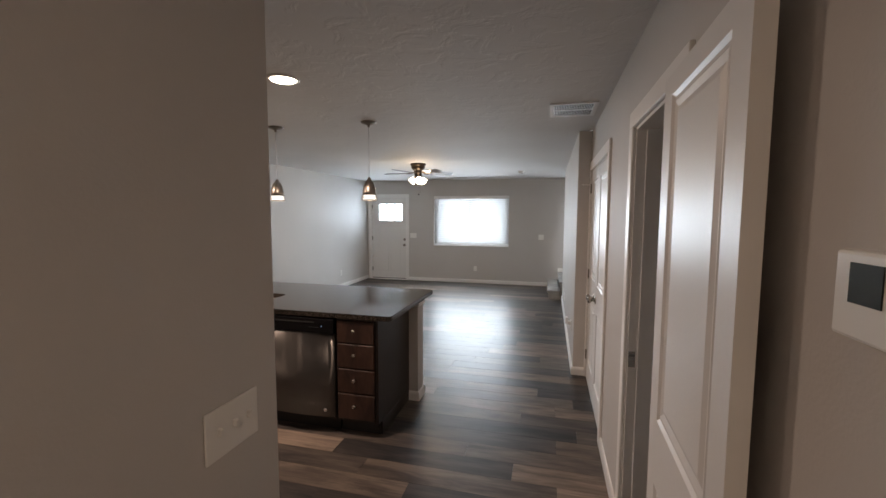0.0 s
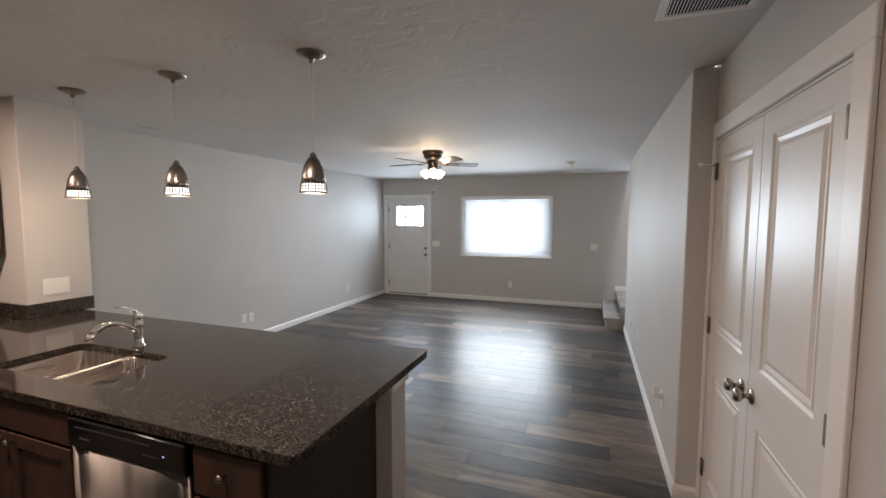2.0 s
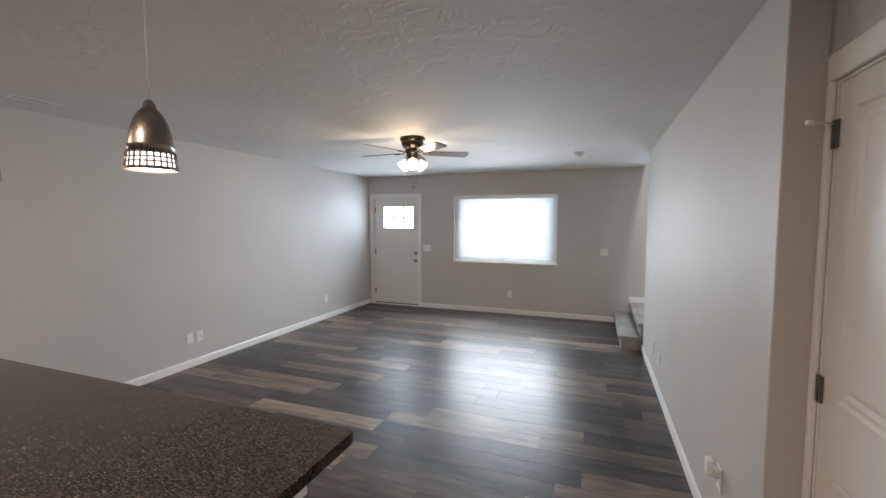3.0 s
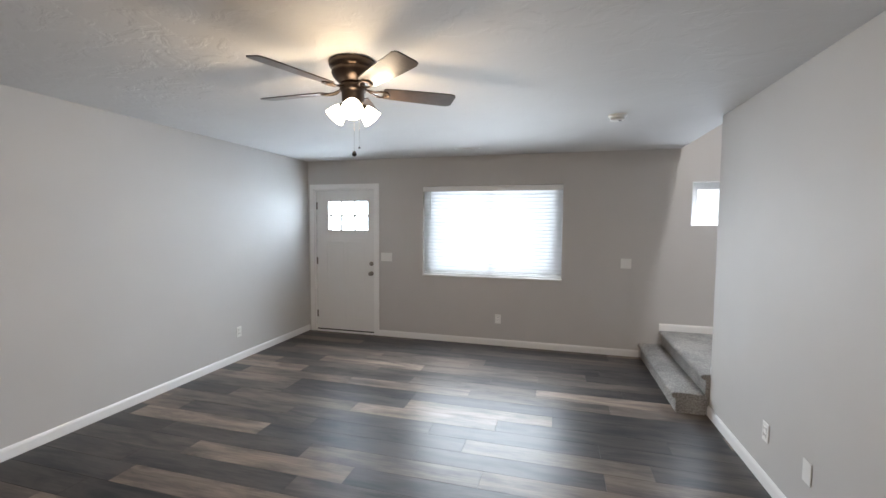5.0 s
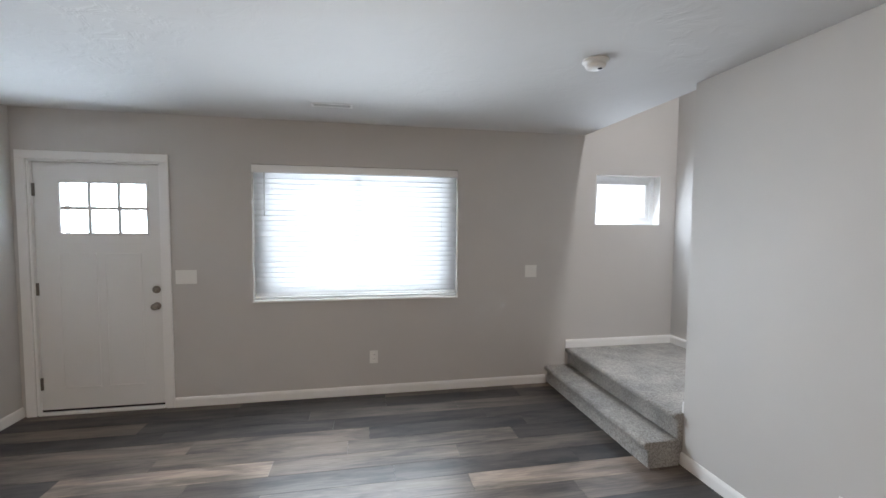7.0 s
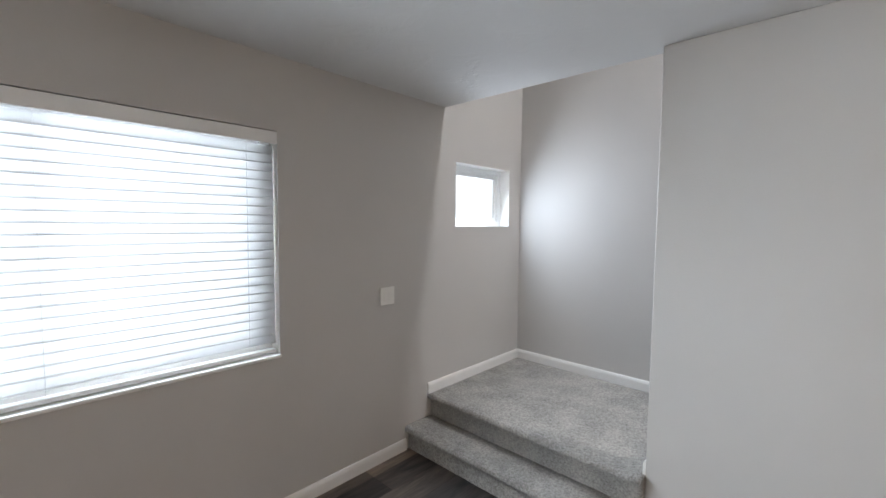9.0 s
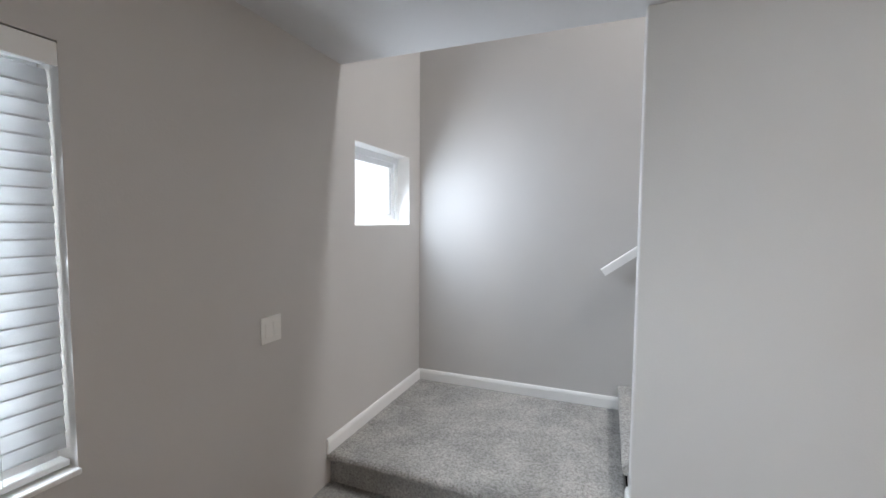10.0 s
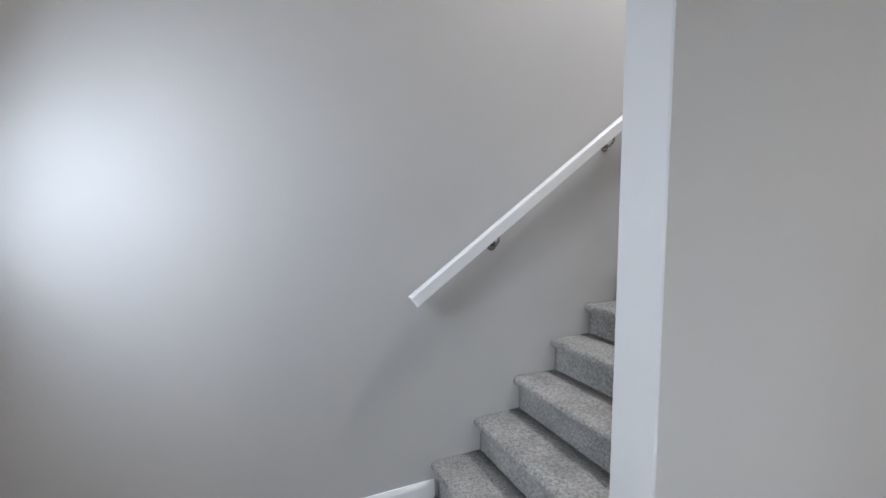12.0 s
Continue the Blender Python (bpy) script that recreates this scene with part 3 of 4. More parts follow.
# closet double door
cd = thing("door_2", (XR, 2.64, 0), "closed white double closet door with moulded panels", "door", kind="structure")
bm = casing(B(), "x", XR, 2.04, 3.292, 2.05, 0.085, 0.016, -1, True, 0.028)
part("casing", bm, TRIM, cd)
bm = B()
box(bm, XR + 0.002, XR + 0.113, 2.041, 2.053, 0, 2.049), box(bm, XR + 0.002, XR + 0.113, 3.279, 3.291, 0, 2.049), box(bm, XR + 0.002, XR + 0.113, 2.053, 3.279, 2.039, 2.049)
part("door_frame", bm, TRIM, cd)
LW = 0.607
for y0, hy, ky in ((2.056, 2.056, 2.612), (2.669, 3.276, 2.728)):
    bm = panel_slab(B(), LW, 2.024, 0.035, [(0.095, LW - 0.095, 0.20, 0.795), (0.095, LW - 0.095, 1.03, 1.935)], lambda u, v, d: (XR + 0.003 + d, y0 + u, v + 0.012))
    leaf = part("door_leaf", bm, DOORW, cd)
    knob(leaf, (XR + 0.003, ky + 0.01, 0.915), (-1, 0, 0))
    for z in (0.24, 1.05, 1.88):
        hinge(leaf, (XR - 0.003, hy, z), (-1, 0, 0))
stop = rod(B(), (XR - 0.01, 3.278, 1.915), (XR - 0.075, 3.25, 1.915), 0.004, 8)
rod(stop, (XR - 0.075, 3.25, 1.915), (XR - 0.09, 3.244, 1.915), 0.009, 10)
part("hinge_stop", stop, TRIM, cd, "white hinge-pin door stop")

# pantry door, standing open against the hall wall
pd = thing("door_3", (XR, 0.75, 0), "open white pantry door with moulded panels swung back along the wall", "door", kind="structure")
part("casing", casing(B(), "x", XR, 0.40, 1.145, 2.04, 0.078, 0.016, -1), TRIM, pd)
bm = B()
box(bm, XR + 0.002, XR + 0.113, 0.401, 0.416, 0, 2.039), box(bm, XR + 0.002, XR + 0.113, 1.129, 1.144, 0, 2.039), box(bm, XR + 0.002, XR + 0.113, 0.416, 1.129, 2.025, 2.039)
box(bm, XR + 0.045, XR + 0.06, 1.117, 1.129, 0, 2.025)
part("door_frame", bm, TRIM, pd)
part("strike_plate", box(B(), XR + 0.004, XR + 0.036, 1.1265, 1.1292, 0.885, 0.965, 0.001), NICKEL, pd, "metal strike plate")
hx, hy, ang = XR - 0.018, 0.402, radians(1.6)
uw = Vector((-math.sin(ang), -math.cos(ang), 0))
dw = Vector((math.cos(ang), -math.sin(ang), 0))
PW = 0.615
bm = panel_slab(B(), PW, 2.015, 0.035, [(0.09, PW - 0.09, 0.20, 0.80), (0.09, PW - 0.09, 1.0, 1.955)],
                lambda u, v, d: Vector((hx - 0.036, hy, 0.012 + v)) + uw * u + dw * d)
leaf = part("door_leaf", bm, DOORW, pd)
for z in (0.24, 1.05, 1.85):
    hinge(leaf, (XR - 0.0175, 0.407, z), (-1, 0, 0))
c = Vector((hx - 0.036, hy, 0.93)) + uw * (PW - 0.06)
knob(leaf, c, -dw)
for z in (0.496, 0.905, 1.314, 1.723):
    sh = thing("pantry_shelf", (1.18, 1.48, z), "white wooden pantry shelf in the dark pantry", "shelf", "pantry shelves")
    part("board", box(B(), XR + 0.117, 1.549, 1.32, 1.639, z - 0.02, z, 0.003), TRIM, sh)
    part("cleat", box(B(), XR + 0.137, 1.529, 1.621, 1.639, z - 0.06, z - 0.0205), TRIM, sh)
    part("cleat", box(B(), 1.531, 1.549, 1.34, 1.639, z - 0.06, z - 0.0205), TRIM, sh)

# ---- windows ----
w1 = thing("window_1", (-1.505, YF, WIN1[2]), "large white vinyl sliding window behind closed blinds", "window", kind="structure")
x0, x1, z0, z1 = WIN1
bm = slab_with(B(), x0 + 0.001, x1 - 0.001, z0 + 0.001, z1 - 0.001, [(x0 + 0.05, x1 - 0.05, z0 + 0.05, z1 - 0.05)], YF + 0.095, 0.06, "y")
part("window_frame", bm, VINYL, w1)
for a, b, y in ((x0 + 0.05, -1.48, 0.105), (-1.53, x1 - 0.05, 0.125)):
    bm = slab_with(B(), a, b, z0 + 0.05, z1 - 0.05, [(a + 0.04, b - 0.04, z0 + 0.09, z1 - 0.09)], YF + y, 0.018, "y")
    sash = part("sash", bm, VINYL, w1)
    part("pane", box(B(), a + 0.04, b - 0.04, YF + y + 0.007, YF + y + 0.011, z0 + 0.09, z1 - 0.09), GLASS, sash).visible_shadow = False
part("window_sill", box(B(), x0 - 0.004, x1 + 0.004, YF - 0.012, YF + 0.094, z0 - 0.004, z0 + 0.014, 0.003), TRIM, w1, "white window sill")
w2 = thing("window_2", (1.16, YF, WIN2[2]), "small white vinyl window set deep in the stair wall", "window", kind="structure")
x0, x1, z0, z1 = WIN2
bm = slab_with(B(), x0 + 0.001, x1 - 0.001, z0 + 0.001, z1 - 0.001, [(x0 + 0.045, x1 - 0.045, z0 + 0.045, z1 - 0.045)], YF + 0.095, 0.06, "y")
part("window_frame", bm, VINYL, w2)
a, b = x0 + 0.045, x1 - 0.045
bm = slab_with(B(), a, b, z0 + 0.045, z1 - 0.045, [(a + 0.035, b - 0.035, z0 + 0.08, z1 - 0.08)], YF + 0.108, 0.02, "y")
sash = part("sash", bm, VINYL, w2)
part("pane", box(B(), a + 0.035, b - 0.035, YF + 0.116, YF + 0.12, z0 + 0.08, z1 - 0.08), GLASS, sash).visible_shadow = False
bm = B()
x0, x1, z0, z1 = WIN2
for q in ((x0 + 0.0005, x0 + 0.004, z0 + 0.001, z1), (x1 - 0.004, x1 - 0.0005, z0 + 0.001, z1), (x0 + 0.004, x1 - 0.004, z0 + 0.0005, z0 + 0.004), (x0 + 0.004, x1 - 0.004, z1 - 0.004, z1 - 0.0005)):
    box(bm, q[0], q[1], YF + 0.001, YF + 0.094, q[2], q[3])
part("reveal", bm, TRIM, w2, "white painted window reveal")

# blind
bl = thing("window_blind", (-1.505, YF + 0.03, WIN1[2] + 0.02), "closed white two-inch slat blind glowing with daylight", "blind")
x0, x1, z0, z1 = WIN1
part("valance", box(B(), x0 + 0.003, x1 - 0.003, YF - 0.006, YF + 0.004, z1 - 0.068, z1 - 0.006, 0.002), TRIM, bl, "white valance strip")
part("headrail", box(B(), x0 + 0.006, x1 - 0.006, YF + 0.012, YF + 0.065, z1 - 0.055, z1 - 0.003), VINYL, bl)
PITCH, N_SL = 0.0452, 23
zt = z1 - 0.095
bm = B()
half, tilt = 0.0255, radians(78)
xs = [x0 + 0.008, x1 - 0.008]
ring = []
for sx in xs:
    row = []
    for i in range(7):
        w = -1 + i / 3
        bow = 0.0035 * (1 - w * w)
        for s in (0,):
            yy = half * w * math.cos(tilt) - bow * math.sin(tilt)
            zz = half * w * math.sin(tilt) + bow * math.cos(tilt)
            row.append((yy, zz))
    ring.append([(sx - (x0 + x1) / 2, yy, zz) for yy, zz in row])
front = [[bm.verts.new(p) for p in r] for r in ring]
rear = [[bm.verts.new((p[0], p[1] + 0.0022 * math.sin(tilt), p[2] - 0.0022 * math.cos(tilt))) for p in r] for r in ring]
for i in range(6):
    bm.faces.new([front[0][i], front[0][i + 1], front[1][i + 1], front[1][i]]).smooth = True
    bm.faces.new([rear[0][i], rear[1][i], rear[1][i + 1], rear[0][i + 1]]).smooth = True
for i in (0, 6):
    bm.faces.new([front[0][i], front[1][i], rear[1][i], rear[0][i]])
for s in (0, 1):
    bm.faces.new([*front[s], *rear[s][::-1]])
bmesh.ops.recalc_face_normals(bm, faces=bm.faces)
slat_me = mesh_of("slat", bm, SLAT)
# added strip along each slat's lower edge, a drawn line of shade
bm = B()
hz, hyy = -half * math.sin(tilt), -half * math.cos(tilt) - 0.0012
box(bm, xs[0] - (x0 + x1) / 2, xs[1] - (x0 + x1) / 2, hyy - 0.0012, hyy, hz - 0.0005, hz + 0.0040)
shade_line_me = mesh_of("slat_edge", bm, SLAT_SHADE)
base = Matrix(bl.matrix_basis).inverted()
for i in range(N_SL):
    s = new("slat", slat_me)
    s.parent = bl
    s.matrix_basis = base @ pose((x0 + x1) / 2, YF + 0.040, zt - PITCH * i, 0, random.uniform(-0.05, 0.05), 0) @ pose(0, 0, 0, random.uniform(-2.0, 2.0))
    h = new("slat_edge", shade_line_me)
    h.parent = s
part("bottom_rail", box(B(), x0 + 0.008, x1 - 0.008, YF + 0.018, YF + 0.062, z0 + 0.022, z0 + 0.040, 0.003), VINYL, bl)
for x in (x0 + 0.15, -1.505, x1 - 0.15):
    part("ladder_cord", rod(B(), (x, YF + 0.017, z0 + 0.04), (x, YF + 0.017, z1 - 0.05), 0.0006, 6), VINYL, bl)
part("tilt_wand", rod(B(), (x0 + 0.10, YF + 0.006, 1.62), (x0 + 0.10, YF + 0.010, z1 - 0.06), 0.0045, 8), CORD, bl, "clear grey tilt wand")

# ---- kitchen ----
CT, CB = 0.915, 0.880          # counter top and underside
FY = 1.675                     # peninsula cabinet faces
FX = -3.462                    # left run cabinet faces
KX = -0.736                    # peninsula end of the counter

# pony wall behind the peninsula cabinets
solid("wall_pony", box(B(), -3.603, -0.765, 2.345, 2.492, 0, CB - 0.002, 0.003), WALL, "greige half wall carrying the kitchen counter", "wall")
baseboard((-3.603, 2.492), (-0.751, 2.492), (0, 1))
baseboard((-0.765, 2.331), (-0.765, 2.506), (1, 0))
baseboard((-0.846, 2.345), (-0.765, 2.345), (0, -1))
solid("trim", box(B(), -0.846, -0.752, 2.332, 2.505, CB - 0.045, CB - 0.0025, 0.004), TRIM, "white cap trim under the counter end", "trim")

# counter with the sink opening
SX0, SX1, SY0, SY1 = -2.62, -1.925, 1.785, 2.175
loop = [(XL + 0.001, 0.40), (XL + 0.001, 2.404), (-3.604, 2.404), (-3.604, 2.735)]
r = 0.03
loop += [(KX - r + r * math.sin(radians(a)), 2.735 - r + r * math.cos(radians(a))) for a in (0, 30, 60, 90)]
loop += [(KX - r + r * math.cos(radians(a)), 1.645 + r - r * math.sin(radians(a))) for a in (0, 30, 60, 90)]
loop += [(-3.40, 1.645), (-3.425, 1.62), (-3.43, 0.40)]
ct = thing("kitchen_counter", (-2.3, 2.1, CB), "dark speckled polished granite counter on the peninsula", "counter")
bm = outline(B(), loop[::-1], [rounded(SX0, SX1, SY0, SY1, 0.055)], CB, CT)
es = [e for e in bm.edges if len(e.link_faces) == 2 and e.calc_face_angle(0) > 0.9 and all(v.co.z > CT - 0.001 for v in e.verts)]
bmesh.ops.bevel(bm, geom=es, offset=0.003, segments=2, affect="EDGES")
part("countertop", bm, GRANITE, ct)
for q in ((XL + 0.001, XL + 0.02, 0.40, 2.385), (XL + 0.001, -3.586, 2.3855, 2.404), (-3.604, -3.586, 2.4045, 2.804)):
    part("backsplash", box(B(), *q, CT + 0.0005, CT + 0.098, 0.002), GRANITE, ct)

# sink
sk = thing("kitchen_sink", (-2.27, 1.98, CB), "stainless steel double-bowl undermount sink", "sink")


def bowl(x0, x1, y0, y1, depth):
    bm = B()
    rings = []
    for inset, z in ((-0.018, CB - 0.001), (0.0, CB - 0.001), (0.004, CB - 0.012), (0.010, CB - depth * 0.6), (0.022, CB - depth + 0.02), (0.05, CB - depth), (0.12, CB - depth - 0.004)):
        r = max(0.02, 0.055 - inset * 0.2)
        rings.append([bm.verts.new((x, y, z)) for x, y in rounded(x0 + inset, x1 - inset, y0 + inset, y1 - inset, r)])
    for a, b in zip(rings, rings[1:]):
        for i in range(len(a)):
            bm.faces.new([a[i], a[(i + 1) % len(a)], b[(i + 1) % len(a)], b[i]]).smooth = True
    bm.faces.new(rings[-1])
    cx, cy = (x0 + x1) / 2, (y0 + y1) / 2
    return bm, (cx, cy, CB - depth - 0.003)


for x0, x1, dep in ((SX0 - 0.006, -2.275, 0.19), (-2.245, SX1 + 0.006, 0.17)):
    bm, c = bowl(x0, x1, SY0 - 0.006, SY1 + 0.006, dep)
    b = part("bowl", bm, SINKM, sk)
    part("drain", lathe(B(), [(0.042, 0.0), (0.042, 0.003), (0.036, 0.004), (0.030, 0.001), (0, 0.001)], c, (0, 0, 1), 20), CHROME, b, "chrome drain")
part("divider", box(B(), -2.278, -2.242, SY0 - 0.004, SY1 + 0.004, CB - 0.022, CB - 0.006, 0.006, 2), SINKM, sk)

# faucet
fc = thing("kitchen_faucet", (-2.262, 2.24, CT), "chrome single-lever pull-out kitchen faucet", "faucet")
fx, fy = -2.262, 2.24
part("faucet_body", lathe(B(), [(0, 0), (0.030, 0), (0.030, 0.006), (0.022, 0.014), (0.019, 0.05), (0.021, 0.09), (0.024, 0.10), (0.024, 0.135), (0.020, 0.150), (0.021, 0.155), (0.023, 0.175), (0.016, 0.190), (0, 0.193)], (fx, fy, CT), (0, 0, 1), 22), CHROME, fc)
pts = [(fx, fy - 0.01, CT + 0.055)]
for i in range(11):
    a = i / 10
    pts.append((fx - 0.012 * a, fy - 0.02 - 0.205 * a, CT + 0.065 + 0.088 * math.sin(math.pi * (0.12 + 0.66 * a)) + 0.004 * a))
part("spout", tube(B(), pts, [0.012, 0.013, 0.013, 0.013, 0.013, 0.013, 0.013, 0.0135, 0.015, 0.0165, 0.017, 0.016], 14), CHROME, fc)
e = pts[-1]
part("spray_head", lathe(B(), [(0, 0), (0.017, 0.0), (0.0185, 0.02), (0.016, 0.04), (0.012, 0.042), (0, 0.042)], e, (0, -0.35, -1), 16), CHROME, fc)
part("lever", tube(B(), [(fx, fy, CT + 0.185), (fx - 0.008, fy - 0.02, CT + 0.207), (fx - 0.020, fy - 0.055, CT + 0.226), (fx - 0.030, fy - 0.095, CT + 0.236)], [0.010, 0.008, 0.0065, 0.0075], 10), CHROME, fc)


def cab_knob(parent, at, way):
    bm = lathe(B(), [(0, 0), (0.007, 0), (0.0055, 0.010), (0.006, 0.014), (0.0145, 0.019), (0.0155, 0.024), (0.011, 0.029), (0, 0.030)], at, way, 16)
    part("knob", bm, NICKEL, parent, "round nickel knob")


def door_piece(u0, u1, v0, v1, d0, d1, put, bevel):
    """One board of a cabinet front; put(u, v, d) with d the depth in front of the carcass."""
    bm = B()
    box(bm, u0, u1, d0, d1, v0, v1, bevel)
    for v in bm.verts:
        v.co = Vector(put(v.co.x, v.co.z, v.co.y))
    bmesh.ops.recalc_face_normals(bm, faces=bm.faces)
    return bm


def peninsula(u, v, d):
    return (u, FY - d, v)


def left_run(u, v, d):
    return (FX + d, u, v)


def upper_run(u, v, d):
    return (-3.815 + d, u, v)


def front(cab, name, u0, u1, v0, v1, put, ku=None, kv=None, rail=0.058):
    if rail and v1 - v0 > 0.2:
        # a shaker door: a thin panel framed by two stiles and two rails
        k = rail - 0.002
        f = part(name, door_piece(u0 + k, u1 - k, v0 + k, v1 - k, 0.002, 0.009, put, 0), CABINET, cab)
        for a, b in ((u0, u0 + rail), (u1 - rail, u1)):
            part("stile", door_piece(a, b, v0, v1, 0.0, 0.019, put, 0.0025), CABINET, f)
        for a, b in ((v0, v0 + rail), (v1 - rail, v1)):
            part("rail", door_piece(u0 + rail, u1 - rail, a, b, 0.0, 0.0188, put, 0.0025), CABINET, f)
    else:
        f = part(name, door_piece(u0, u1, v0, v1, 0.0, 0.019, put, 0.004), CABINET, cab)
    if ku is not None:
        way = Vector(put(0, 0, 1)) - Vector(put(0, 0, 0))
        cab_knob(f, put(ku, kv, 0.019), way)
    return f


def base_cabinet(x0, x1, label):
    cab = thing("base_cabinet", ((x0 + x1) / 2, 2.0, 0), label, "cabinet", "kitchen base cabinets")
    if x0 > -1.3 or x1 < -2.6:
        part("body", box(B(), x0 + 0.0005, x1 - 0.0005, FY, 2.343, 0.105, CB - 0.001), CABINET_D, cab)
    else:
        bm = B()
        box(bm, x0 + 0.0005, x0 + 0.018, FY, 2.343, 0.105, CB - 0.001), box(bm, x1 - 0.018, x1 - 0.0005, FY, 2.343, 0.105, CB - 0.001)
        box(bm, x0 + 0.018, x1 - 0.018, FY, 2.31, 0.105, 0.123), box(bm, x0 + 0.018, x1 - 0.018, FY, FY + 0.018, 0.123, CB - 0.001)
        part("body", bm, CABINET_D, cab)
    part("toe_kick", box(B(), x0 + 0.001, x1 - 0.001, FY + 0.065, 2.34, 0.0, 0.1045), TOE, cab, "dark recessed toe kick")
    return cab


cab = base_cabinet(-1.172, -0.862, "brown stained four-drawer base cabinet at the peninsula end")
zs = [0.125, 0.325, 0.510, 0.695, 0.868]
for i in range(4):
    u0, u1, v0, v1 = -1.163, -0.874, zs[i] + 0.004, zs[i + 1] - 0.006
    front(cab, "drawer_front", u0, u1, v0, v1, peninsula, (u0 + u1) / 2 - 0.005, (v0 + v1) / 2 + 0.012, 0)
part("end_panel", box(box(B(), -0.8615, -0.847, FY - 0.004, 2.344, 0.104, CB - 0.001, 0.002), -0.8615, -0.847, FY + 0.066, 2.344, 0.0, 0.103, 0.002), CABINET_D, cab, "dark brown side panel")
cab = base_cabinet(-2.650, -1.796, "brown stained sink base cabinet with two shaker doors")
front(cab, "false_drawer_front", -2.64, -1.806, 0.735, 0.868, peninsula, rail=0)
front(cab, "door", -2.64, -2.227, 0.125, 0.722, peninsula, -2.258, 0.690)
front(cab, "door", -2.219, -1.806, 0.125, 0.722, peninsula, -2.188, 0.690)
cab = base_cabinet(-2.985, -2.652, "narrow brown base cabinet with a drawer and door")
front(cab, "drawer_front", -2.975, -2.662, 0.735, 0.868, peninsula, -2.82, 0.80, 0)
front(cab, "door", -2.975, -2.662, 0.125, 0.722, peninsula, -2.692, 0.690)
cab = base_cabinet(-3.46, -2.987, "brown corner filler base cabinet")
front(cab, "door", -3.22, -2.999, 0.125, 0.868, peninsula)
for y0, y1 in ((1.02, 1.655), (0.40, 1.018)):
    cab = thing("base_cabinet", (-3.8, (y0 + y1) / 2, 0), "brown stained base cabinet with a drawer above a shaker door", "cabinet", "kitchen base cabinets")
    part("body", box(B(), XL + 0.001, FX, y0 + 0.0005, y1 - 0.0005, 0.105, CB - 0.001), CABINET_D, cab)
    part("toe_kick", box(B(), XL + 0.001, FX - 0.065, y0 + 0.001, y1 - 0.001, 0.0, 0.1045), TOE, cab, "dark recessed toe kick")
    front(cab, "drawer_front", y0 + 0.01, y1 - 0.04, 0.735, 0.868, left_run, (y0 + y1) / 2, 0.80, 0)
    front(cab, "door", y0 + 0.01, y1 - 0.04, 0.125, 0.722, left_run, y1 - 0.07, 0.690)
for y0, y1 in ((1.392, 2.388), (0.40, 1.390)):
    cab = thing("wall_cabinet", (XL, (y0 + y1) / 2, 1.37), "brown stained two-door wall cabinet with shaker panels", "cabinet", "kitchen wall cabinets")
    part("body", box(B(), XL + 0.001, -3.815, y0 + 0.0005, y1 - 0.0005, 1.372, 2.132, 0.001), CABINET, cab)
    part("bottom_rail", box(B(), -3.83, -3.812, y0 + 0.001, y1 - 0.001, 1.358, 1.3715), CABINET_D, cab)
    mid = (y0 + y1) / 2
    front(cab, "door", y0 + 0.018, mid - 0.012, 1.385, 2.12, upper_run, y0 + 0.05, 1.42)
    front(cab, "door", mid + 0.012, y1 - 0.018, 1.385, 2.12, upper_run, mid + 0.045, 1.42)

# dishwasher
dw_t = thing("dishwasher", (-1.484, 2.0, 0), "stainless steel dishwasher with a black control panel", "dishwasher")
x0, x1 = -1.792, -1.176
part("tub", box(B(), x0 + 0.002, x1 - 0.002, FY + 0.01, 2.30, 0.105, CB - 0.004), BLACK, dw_t)
bm = B()
rows = []
for i in range(13):
    u = x0 + 0.006 + (x1 - x0 - 0.012) * i / 12
    bulge = 0.018 * (1 - (2 * i / 12 - 1) ** 2)
    rows.append([bm.verts.new((u, FY - 0.022 - bulge, z)) for z in (0.128, 0.45, 0.752)])
for a, b in zip(rows, rows[1:]):
    for k in range(2):
        bm.faces.new([a[k], b[k], b[k + 1], a[k + 1]]).smooth = True
back = bmesh.ops.extrude_face_region(bm, geom=bm.faces[:])
for v in back["geom"]:
    if isinstance(v, bmesh.types.BMVert):
        v.co.y = FY + 0.008
bmesh.ops.recalc_face_normals(bm, faces=bm.faces)
panel = part("door_panel", bm, STEEL, dw_t)
cp = part("control_panel", box(B(), x0 + 0.006, x1 - 0.006, FY - 0.036, FY + 0.008, 0.757, 0.868, 0.006, 2), BLACK, dw_t, "glossy black control panel")
part("handle_recess", box(B(), x0 + 0.05, x1 - 0.16, FY - 0.0375, FY - 0.030, 0.832, 0.842, 0.001), BLACKM, cp)
part("vent_mark", box(B(), x0 + 0.08, x0 + 0.135, FY - 0.0372, FY - 0.0355, 0.796, 0.802), GREYG, cp, "grey print mark")
part("display_light", box(B(), x1 - 0.103, x1 - 0.095, FY - 0.0374, FY - 0.0355, 0.810, 0.815), LED, cp, "small lit blue display")
for i in range(5):
    part("button", box(B(), x1 - 0.20 + 0.016 * i, x1 - 0.19 + 0.016 * i, FY - 0.0374, FY - 0.0355, 0.800, 0.803), GREYG, cp)
part("badge", lathe(B(), [(0, 0), (0.016, 0), (0.016, 0.002), (0, 0.0025)], (x1 - 0.085, FY - 0.0335, 0.185), (0, -1, 0), 18), CHROME, panel, "small round metal badge")
part("kick_plate", box(B(), x0 + 0.004, x1 - 0.004, FY + 0.055, FY + 0.075, 0.0, 0.104), TOE, dw_t, "black kick plate")

# ---- ceiling things ----


